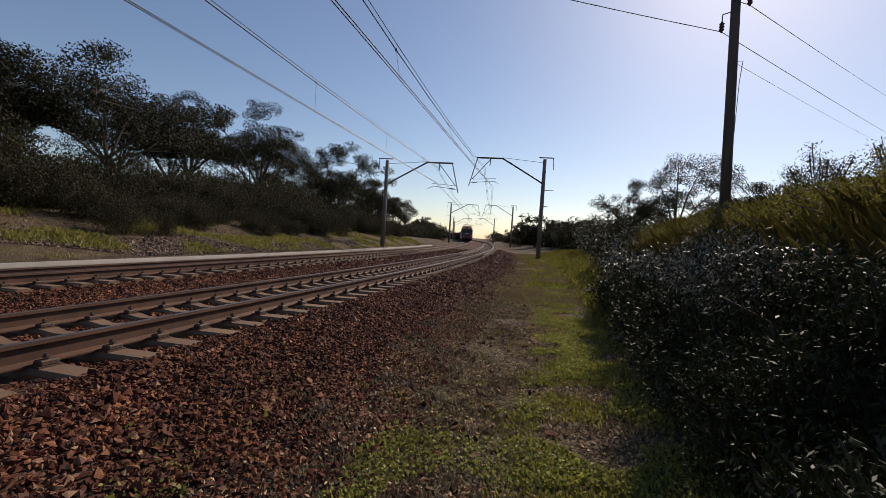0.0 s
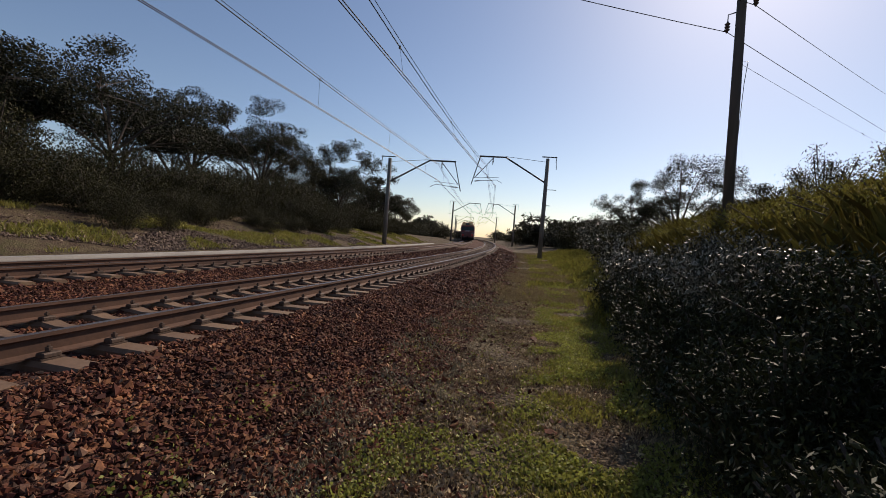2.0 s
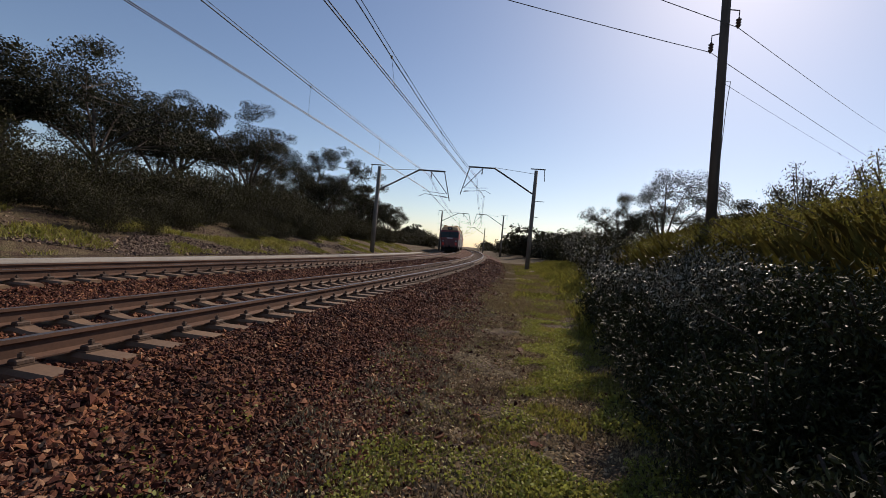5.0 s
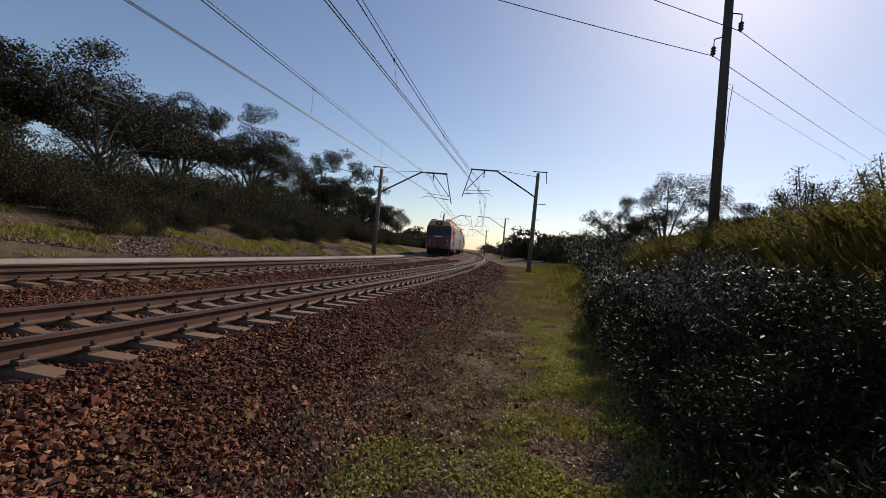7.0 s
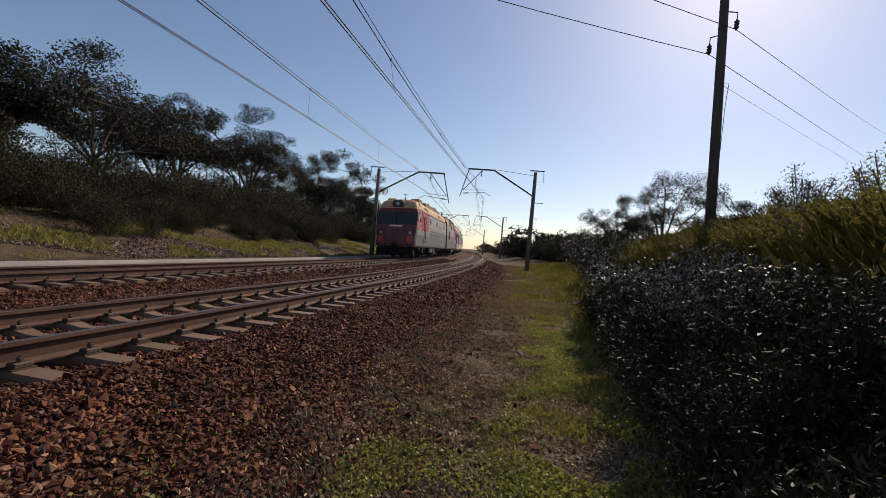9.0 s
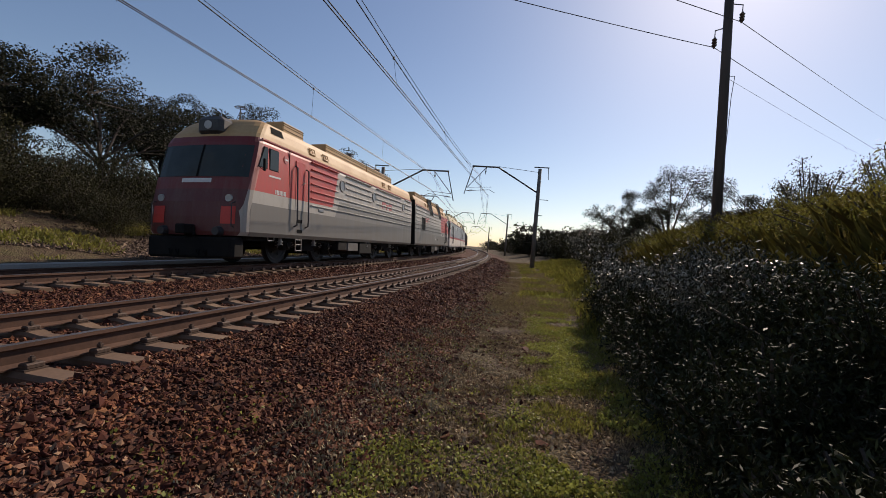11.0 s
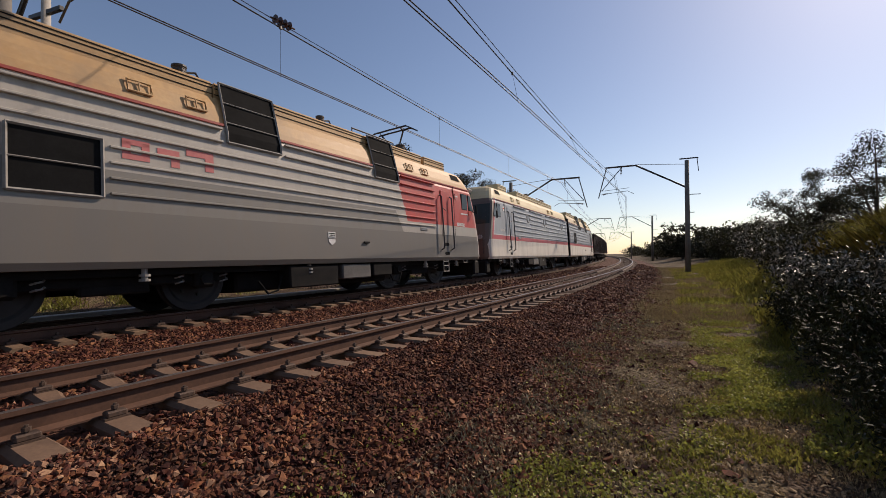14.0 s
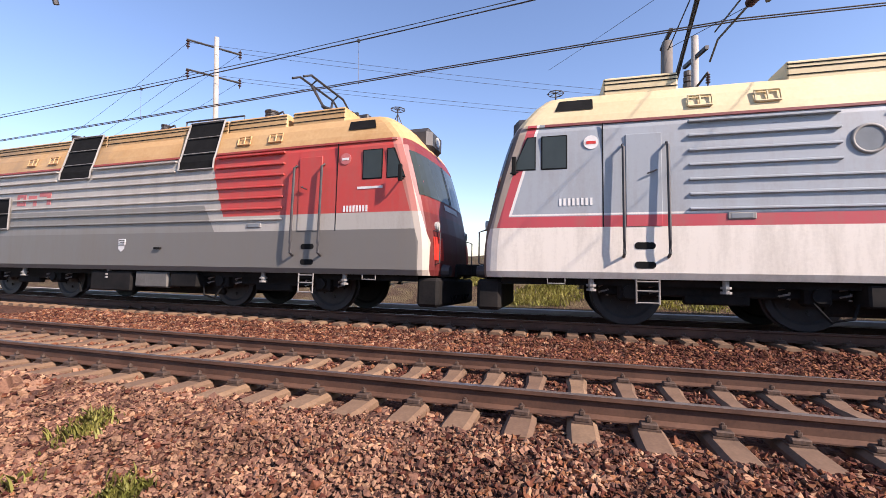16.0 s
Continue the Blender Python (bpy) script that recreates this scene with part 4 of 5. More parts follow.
                bm = bmesh.new()
                zz = [z0, 3.5, 3.66, 4.05, z1] if lean else [z0, z1]
                for za, zb in zip(zz[:-1], zz[1:]):
                    bm.faces.new([bm.verts.new((x, sg * (skin(z) + 0.012), z)) for x, z in ((x0, za), (x1, za), (x1, zb), (x0, zb))])
                gr = part("grille", bm, RUBBER, t, "open dark ventilation grille in a steel frame")
                bm = bmesh.new()
                for x in (x0, x1):
                    for za, zb in zip(zz[:-1], zz[1:]):
                        rod(bm, (x, sg * (skin(za) + 0.03), za), (x, sg * (skin(zb) + 0.03), zb), 0.026, n=4)
                for z in (z0, z1):
                    rod(bm, (x0, sg * (skin(z) + 0.03), z), (x1, sg * (skin(z) + 0.03), z), 0.026, n=4)
                part("grille_frame", bm, GREYBOX, gr)
                n = 3 if lean else 2
                for k in range(1, n):
                    z = z0 + (z1 - z0) * k / n
                    bm = bmesh.new()
                    rod(bm, (x0, sg * (skin(z) + 0.03), z), (x1, sg * (skin(z) + 0.03), z), 0.014, n=4)
                    part("slat", bm, GREYBOX, gr)
            bm = bmesh.new()
            side_panel(bm, 8.26, 8.50, 1.46, 1.62, sg, 0.012, 1.548)
            ob = part("data_plate", bm, WHITEPAINT, t, "small white data plate with a shield shape below")
            bm = bmesh.new()
            f = bm.faces.new([bm.verts.new((x, sg * 1.562, z)) for x, z in ((8.27, 1.44), (8.49, 1.44), (8.49, 1.37), (8.38, 1.29), (8.27, 1.37))])
            part("shield", bm, WHITEPAINT, ob)
            for k in range(3):
                bm = bmesh.new()
                side_panel(bm, 8.285, 8.475 - 0.03 * (k % 2), 1.485 + 0.045 * k, 1.502 + 0.045 * k, sg, 0.004, 1.562)
                part("plate_bar", bm, RUBBER, ob)
            bm = bmesh.new()
            side_panel(bm, 7.0, 7.22, 1.36, 1.41, sg, 0.05, 1.548, 0.01)
            part("latch", bm, BLACK, t)
        if scheme == "red":
            # worn red emblem: plain blocks
            x0 = 11.35 if kind == "grilles" else 10.75
            for a, c, z0, z1 in ((0.0, 0.5, 2.86, 2.98), (0.0, 0.16, 2.62, 2.86), (0.62, 0.98, 2.74, 2.90), (0.62, 0.76, 2.6, 2.74), (1.1, 1.5, 2.62, 2.72), (1.1, 1.22, 2.72, 2.92), (1.38, 1.5, 2.72, 2.92), (1.1, 1.5, 2.86, 2.95)):
                bm = bmesh.new()
                side_panel(bm, x0 + a, x0 + c, z0, z1, sg, 0.008, 1.55)
                part("emblem_bar", bm, PALERED, t, "worn red emblem bar")
        # skirt equipment
        for x0, x1, z0, mt in ((5.9, 6.75, 0.45, BLACK), (6.85, 7.95, 0.42, BOXGREY), (8.1, 9.6, 0.30, BLACK)):
            bm = bmesh.new()
            box(bm, x0, x1, *sorted((sg * 1.05, sg * 1.46)), z0, 0.80, 0.03)
            part("equipment_box", bm, mt, t)
        bm = bmesh.new()
        pipe(bm, [(5.85, sg * 1.3, 0.5), (5.75, sg * 1.35, 0.28), (5.45, sg * 1.35, 0.22), (5.25, sg * 1.3, 0.5)], 0.025)
        part("brake_hose", bm, RUBBER, t)
        bm = bmesh.new()
        pipe(bm, [(9.7, sg * 1.3, 0.6), (9.85, sg * 1.35, 0.28), (10.1, sg * 1.35, 0.22), (10.3, sg * 1.3, 0.5)], 0.025)
        part("brake_hose", bm, RUBBER, t)
        for x in (1.9, 4.0, 9.0, 12.5):
            bm = bmesh.new()
            rod(bm, (x, sg * 1.40, 0.84), (x, sg * 1.40, 0.62), 0.05, n=10)
            rod(bm, (x, sg * 1.40, 0.74), (x, sg * 1.40, 0.70), 0.085, n=10)
            rod(bm, (x, sg * 1.40, 0.66), (x, sg * 1.40, 0.62), 0.085, n=10)
            part("damper", bm, GREYBOX, t)
    # nose
    bm = bmesh.new()
    patch(bm, 2.45, 3.38, -4.2, 4.2, 0.012, 4, 10)
    ws = part("windscreen", bm, GLASS, t)
    bm = bmesh.new()
    patch(bm, 2.45, 3.38, -0.06, 0.06, 0.025, 3, 1)
    part("windscreen_post", bm, RUBBER, ws)
    for sg in (-1, 1):
        if scheme == "red":
            bm = bmesh.new()
            patch(bm, 1.15, 1.62, sg * 3.1, sg * 1.9, 0.014, 2, 3)
            part("marker_panel", bm, REDPAINT, t, "bright red panel low on the nose")
        bm = bmesh.new()
        v = hull(1.85, 2.4)
        rod(bm, (v.x - 0.04, sg * v.y, 1.85), (v.x + 0.02, sg * v.y, 1.85), 0.10, n=14)
        part("headlight", bm, LAMP, t, "round white headlight")
        bm = bmesh.new()
        rod(bm, (-0.24, sg * 0.85, 0.95), (-0.05, sg * 0.85, 0.95), 0.11, 0.15, 12)
        pipe(bm, [(0.0, sg * 1.25, 1.05), (-0.14, sg * 1.25, 1.1), (-0.14, sg * 1.25, 1.7), (0.0, sg * 1.25, 1.75)], 0.016)
        part("nose_rail", bm, STEEL, t)
    bm = bmesh.new()
    patch(bm, 2.28, 2.40, -1.0, 1.0, 0.012, 1, 2)
    part("number_plate", bm, WHITEPAINT, t, "white plate in the middle of the nose")
    bm = bmesh.new()
    box(bm, 0.42, 1.1, -0.42, 0.42, 3.7, 4.25, 0.12)
    hb = part("lamp_housing", bm, STEEL, t)
    bm = bmesh.new()
    rod(bm, (0.40, 0, 3.98), (0.46, 0, 3.98), 0.12, n=18)
    part("headlamp", bm, LAMP, hb)
    bm = bmesh.new()
    box(bm, -0.16, 0.3, -1.35, 1.35, 0.22, 0.80, 0.06)
    box(bm, -0.2, 0.2, -0.16, 0.16, 0.80, 1.08, 0.04)
    part("snow_plough", bm, BLACK, t)
    for x0, x1 in ((-0.52, -0.10), (SECTION, SECTION + 0.75)):
        bm = bmesh.new()
        box(bm, x0, x1, -0.14, 0.14, 0.86, 1.12, 0.03)
        part("coupler", bm, BLACK, t)
    for y in (-0.5, -0.3, 0.3, 0.5):
        bm = bmesh.new()
        pipe(bm, [(-0.05, y, 0.75), (-0.2, y * 1.1, 0.3), (-0.27, y * 1.05, 0.45)], 0.022)
        part("jumper_hose", bm, RUBBER, t)
        bm = bmesh.new()
        pipe(bm, [(SECTION, y, 0.95), (SECTION + 0.35, y * 1.2, 0.5), (SECTION + 0.75, y, 0.9)], 0.026)
        part("jumper_hose", bm, RUBBER, t)
    bm = bmesh.new()
    box(bm, SECTION - 0.02, SECTION + 0.76, -0.62, 0.62, 1.1, 3.3, 0.05)
    part("gangway", bm, RUBBER, t, "black rubber gangway bellows")
    bm = bmesh.new()
    for y in (-1.2, 1.2):
        pipe(bm, [(SECTION - 0.02, y, 1.0), (SECTION + 0.2, y, 1.0), (SECTION + 0.2, y, 3.5), (SECTION - 0.02, y, 3.6)], 0.05)
    box(bm, SECTION - 0.03, SECTION + 0.03, -1.5, 1.5, 0.9, 3.9, 0.02)
    part("end_wall", bm, BLACK, t)
    bm = bmesh.new()
    lathe(bm, [(0.12, 0), (0.28, 0.12), (0.30, 0.4), (0.2, 0.55), (0.08, 0.6)], 14, Matrix.Translation((SECTION - 0.2, -0.7, 3.7)))
    part("roof_bushing", bm, INSUL, t)
    # roof gear, on the side of the near track
    ys = 1 if kind == "grilles" else -1
    bm = bmesh.new()
    ax, ay = 1.3, ys * 0.35
    rod(bm, (ax, ay, 4.30), (ax, ay, 4.76), 0.016)
    for k in range(8):
        a, c = k * math.pi / 4, (k + 1) * math.pi / 4
        pipe(bm, [(ax, ay, 4.76), (ax + 0.17 * math.cos(a), ay + 0.17 * math.sin(a), 4.74), (ax + 0.17 * math.cos(c), ay + 0.17 * math.sin(c), 4.74)], 0.011, 4)
    for k in range(4):
        a = k * math.pi / 2 + 0.4
        rod(bm, (ax, ay, 4.64), (ax + 0.13 * math.cos(a), ay + 0.13 * math.sin(a), 4.32), 0.010, n=4)
    part("aerial", bm, STEEL, t, "small wheel-shaped aerial on the cab roof")
    x0 = 5.1 if kind == "grilles" else 9.6
    bm = bmesh.new()
    pipe(bm, [(x0, ys * 1.1, 4.5), (x0, ys * 1.1, 4.70), (x0 + 1.9, ys * 1.1, 4.72), (x0 + 1.9, ys * 1.1, 4.5)], 0.022)
    part("roof_conduit", bm, STEEL, t)
    for x, r0 in ((4.45, 0.15), (8.0, 0.1), (11.6, 0.12)) if kind == "grilles" else ((8.0, 0.1), (11.6, 0.12)):
        y = ys * 0.9
        bm = bmesh.new()
        ribs = [q for k in range(4) for q in ((r0, 4.58 + 0.05 * k), (r0 * 1.08, 4.59 + 0.05 * k), (r0 * 1.08, 4.60 + 0.05 * k), (r0, 4.61 + 0.05 * k))]
        lathe(bm, [(r0, 4.5), *ribs, (r0 * 1.15, 4.78), (r0 * 1.15, 4.81)], 12, Matrix.Translation((x, y, 0)))
        part("roof_canister", bm, STEEL, t)
        bm = bmesh.new()
        pipe(bm, [(x - r0, y, 4.72), (x - 0.32, y, 4.78), (x - 0.42, y, 4.62), (x - 0.62, y, 4.58)], 0.024)
        part("roof_pipe", bm, STEEL, t)
    for x in (5.6, 8.1, 12.2, 13.4):
        bm = bmesh.new()
        insulator(bm, (x, 0.0, 4.18), (x, 0.0, 4.5), 0.08, 3)
        part("roof_insulator", bm, INSUL, t)
    bm = bmesh.new()
    pipe(bm, [(3.4, 0, 4.5), (5.6, 0, 4.5), (8.1, 0, 4.52), (12.2, 0, 4.5), (15.8, 0, 4.5)], 0.014)
    part("roof_busbar", bm, STEEL, t)
    if kind == "grilles":
        pantograph(t, 2.9, scheme == "red")
        bm = bmesh.new()
        pipe(bm, [(8.9, -0.9, 4.2), (8.9, -0.9, 4.75), (8.2, -0.9, 4.85)], 0.012)
        part("whip_aerial", bm, STEEL, t)
    # running gear
    bm = bmesh.new()
    box(bm, 0.3, SECTION - 0.1, -1.3, 1.3, 0.72, 0.86)
    box(bm, 5.6, 10.6, -0.95, 0.95, 0.28, 0.75, 0.05)
    part("underframe", bm, BLACK, t)
    bogie(t, 3.95, 2.8, 0.62, flip)
    bogie(t, SECTION - 3.55, 2.8, 0.62, flip)
    return t


def gondola(flip=1):
    t = thing("gondola_wagon", "dark brown steel gondola wagon of the freight train", "freight wagon", group="freight wagons")
    L = 13.2
    bm = bmesh.new()
    box(bm, 0, L, -1.5, -1.44, 1.25, 3.45), box(bm, 0, L, 1.44, 1.5, 1.25, 3.45)
    box(bm, 0, 0.06, -1.5, 1.5, 1.25, 3.45), box(bm, L - 0.06, L, -1.5, 1.5, 1.25, 3.45)
    box(bm, 0, L, -1.45, 1.45, 1.1, 1.3)
    part("body", bm, WAGON, t)
    for sg in (-1, 1):
        for k in range(8):
            x = 0.1 + k * (L - 0.2) / 7
            bm = bmesh.new()
            box(bm, x - 0.07, x + 0.07, *sorted((sg * 1.49, sg * 1.6)), 1.2, 3.45, 0.02)
            part("stake", bm, WAGON, t)
        bm = bmesh.new()
        box(bm, 0, L, *sorted((sg * 1.44, sg * 1.58)), 3.40, 3.50, 0.02)
        part("top_rail", bm, WAGON, t)
    bm = bmesh.new()
    box(bm, -0.5, L + 0.5, -0.2, 0.2, 0.9, 1.15)
    part("centre_sill", bm, BLACK, t)
    bogie(t, 2.3, 1.85, 0.475, flip)
    bogie(t, L - 2.3, 1.85, 0.475, flip)
    return t


# vehicles with the distance of their origin behind the train's front, and whether the cab points back
GAP = 1.03
VEHICLES = []


def build_train():
    d = 0.35
    for kind, scheme, back, label in (("plain", "red", False, "red and grey electric locomotive half with orange roof and portholes"),
                                      ("grilles", "red", True, "red and grey electric locomotive half with roof grilles and raised pantograph"),
                                      ("plain", "white", False, "white and pale blue electric locomotive half with a red stripe"),
                                      ("grilles", "white", True, "white and pale blue electric locomotive half with roof grilles")):
        t = loco_section(kind, scheme, label, -1 if back else 1)
        VEHICLES.append((t, d + (SECTION if back else 0.0), back, 3.95, SECTION - 3.55))
        d += SECTION + ((1.55 if scheme == 'red' else 1.45) if not back else GAP)
    for k in range(6):
        t = gondola()
        VEHICLES.append((t, d + 0.6, False, 2.3, 10.9))
        d += 14.2


build_train()

# the front's place along the line, second by second
FRONT_T = [0.0, 2.0, 4.0, 6.5, 8.0, 9.0, 10.0, 11.3, 12.0, 13.0, 14.0, 15.2, 16.0]
FRONT_S = [118.0, 98.5, 79.5, 55.0, 39.5, 29.4, 19.6, 7.0, 0.6, -8.6, -18.0, -29.2, -36.8]


def front_s(t):
    """A smooth curve through the front's places."""
    i = max(0, min(len(FRONT_T) - 2, int(np.searchsorted(FRONT_T, t, side="right")) - 1))

    def slope(k):
        a, b = max(0, k - 1), min(len(FRONT_T) - 1, k + 1)
        return (FRONT_S[b] - FRONT_S[a]) / (FRONT_T[b] - FRONT_T[a])
    h = FRONT_T[i + 1] - FRONT_T[i]
    u = (t - FRONT_T[i]) / h
    return ((2 * u ** 3 - 3 * u ** 2 + 1) * FRONT_S[i] + (u ** 3 - 2 * u ** 2 + u) * h * slope(i)
            + (-2 * u ** 3 + 3 * u ** 2) * FRONT_S[i + 1] + (u ** 3 - u ** 2) * h * slope(i + 1))


def vehicle_pose(t, d, back, b0, b1):
    sg = -1 if back else 1
    s = front_s(t) - 0.62 + d
    p0, p1 = (track_frame(s + sg * b / 0.985, TRACK2) for b in (b0, b1))
    a, c = p0.translation, p1.translation
    way = (c - a).normalized()
    up = p0.to_3x3() @ Vector((0, 0, 1))
    left = up.cross(way).normalized()
    up = way.cross(left)
    m = Matrix((way, left, up)).transposed().to_4x4()
    m.translation = a - way * b0
    return m

# ---- plants ----
def leaf_mesh(name, centres, length, width, seed, material, up=0.2, extra=None):
    """One mesh of many small lozenge leaves at the given places."""
    rng = np.random.default_rng(seed)
    n = len(centres)
    d = rng.normal(0, 1, (n, 3))
    d[:, 2] += up * 2
    d /= np.linalg.norm(d, axis=1)[:, None]
    w = np.cross(d, rng.normal(0, 1, (n, 3)))
    w /= np.linalg.norm(w, axis=1)[:, None] + 1e-9
    L = (length * rng.uniform(0.6, 1.35, n))[:, None]
    W = (width * rng.uniform(0.6, 1.35, n))[:, None]
    nrm = np.cross(d, w)
    c = centres
    v = np.stack([c - d * L * 0.5, c + w * W * 0.5 + nrm * W * 0.15, c + d * L * 0.5, c - w * W * 0.5 + nrm * W * 0.15], 1).reshape(-1, 3)
    q = np.arange(4 * n, dtype=np.int32)
    me = bpy.data.meshes.new(name)
    me.vertices.add(4 * n)
    me.vertices.foreach_set("co", v.reshape(-1).astype(np.float32))
    me.loops.add(4 * n)
    me.loops.foreach_set("vertex_index", q)
    me.polygons.add(n)
    me.polygons.foreach_set("loop_start", np.arange(0, 4 * n, 4, dtype=np.int32))
    me.materials.append(material)
    me.update(calc_edges=True)
    return me


def clump_points(rng, centre, radius, n, flat=1.0):
    p = rng.normal(0, 1, (n, 3))
    p /= np.linalg.norm(p, axis=1)[:, None] + 1e-9
    p *= (rng.uniform(0, 1, n) ** 0.45)[:, None] * radius
    p[:, 2] *= flat
    return p + np.array(centre)


def tree(x, y, z, height, spread, seed, label, leaf=0.22, count=5200, material=None, trunk_share=0.42, flat=0.5, layers=3, group="trees on the bank"):
    rng = np.random.default_rng(seed)
    t = thing("tree", label, "tree", Matrix.Translation((x, y, z)), group)
    bm = bmesh.new()
    pts, tips = [], []
    lean = rng.normal(0, 0.05, 2)
    fork = height * trunk_share
    top = Vector((lean[0] * fork, lean[1] * fork, fork))
    r = height * 0.017 + 0.05
    rod(bm, (0, 0, -0.3), (top.x * 0.5, top.y * 0.5, fork * 0.5), r, r * 0.85, 8)
    rod(bm, (top.x * 0.5, top.y * 0.5, fork * 0.5), top, r * 0.85, r * 0.7, 8)
    part("trunk", bm, BARK, t, smooth=True)
    bm = bmesh.new()
    nl = 7
    for i in range(nl):
        a = 2 * math.pi * i / nl + rng.uniform(-0.4, 0.4)
        reach = spread * rng.uniform(0.45, 1.0)
        up = height * (1 - trunk_share) * rng.uniform(0.35, 0.95) * (1.15 - 0.4 * reach / spread)
        start = top * rng.uniform(0.75, 1.0)
        mid = start + Vector((math.cos(a) * reach * 0.45, math.sin(a) * reach * 0.45, up * 0.6))
        end = start + Vector((math.cos(a) * reach, math.sin(a) * reach, up))
        rod(bm, start, mid, r * 0.5, r * 0.33, 6)
        rod(bm, mid, end, r * 0.33, r * 0.12, 6)
        for k in range(9):
            f = rng.uniform(0.2, 1.0)
            base = mid.lerp(end, f) if f > 0.4 else start.lerp(mid, 0.6 + f)
            tip = base + Vector((rng.normal(0, 0.24) * spread, rng.normal(0, 0.24) * spread, rng.uniform(-0.02, 0.16) * height))
            tip.z = min(tip.z, height * 0.97)
            rod(bm, base, tip, r * 0.2, r * 0.06, 5)
            tips.append((tip, spread * rng.uniform(0.13, 0.26)))
        tips.append((end, spread * rng.uniform(0.16, 0.26)))
    for k in range(4):
        tips.append((Vector((rng.normal(0, 0.2) * spread, rng.normal(0, 0.2) * spread, height * rng.uniform(0.86, 0.97))), spread * rng.uniform(0.18, 0.26)))
    part("limb_frame", bm, BARK, t)
    total = sum(q[1] ** 2 for q in tips)
    for tip, rad in tips:
        pts.append(clump_points(rng, tip, rad, max(20, int(count * rad ** 2 / total)), flat))
    ob = new("crown", leaf_mesh("crown", np.concatenate(pts), leaf, leaf * 0.6, seed + 1, material or LEAF, 0.1))
    ob.parent = t
    return t


def shrub(name, x, y, z, height, spread, seed, label, leaf, count, material, group, stems=9, loose=0.3, slim=0.38):
    rng = np.random.default_rng(seed)
    t = thing(name, label, "shrub", Matrix.Translation((x, y, z)), group)
    bm = bmesh.new()
    pts = []
    for i in range(stems):
        a, q = rng.uniform(0, 6.28), math.sqrt(rng.uniform(0.02, 1))
        hh = height * (1.05 - 0.45 * q * q) * rng.uniform(0.72, 1.05)
        end = Vector((math.cos(a) * q * spread, math.sin(a) * q * spread, hh))
        mid = Vector((end.x * 0.55, end.y * 0.55, hh * 0.55))
        foot = Vector((end.x * 0.2, end.y * 0.2, -0.1))
        pipe(bm, [foot, mid, end], 0.006 + 0.003 * height, 5)
        n = int(count / stems)
        f = rng.beta(1.5, 1.1, n)
        line = np.where(f[:, None] < 0.5, np.array(foot) + (np.array(mid) - np.array(foot)) * (f[:, None] * 2), np.array(mid) + (np.array(end) - np.array(mid)) * (f[:, None] * 2 - 1))
        pts.append(line + rng.normal(0, 1, (n, 3)) * np.array([1, 1, 0.7]) * (loose * spread * (1.15 - 0.75 * f))[:, None])
    part("stem", bm, BARK, t)
    p = np.concatenate(pts)
    p[:, 2] = np.abs(p[:, 2])
    ob = new("foliage", leaf_mesh("foliage", p, leaf, leaf * slim, seed + 1, material, 0.45))
    ob.parent = t
    return t


def place(s, u):
    p = at(s, u)
    return p.x, p.y, gz(s, u)


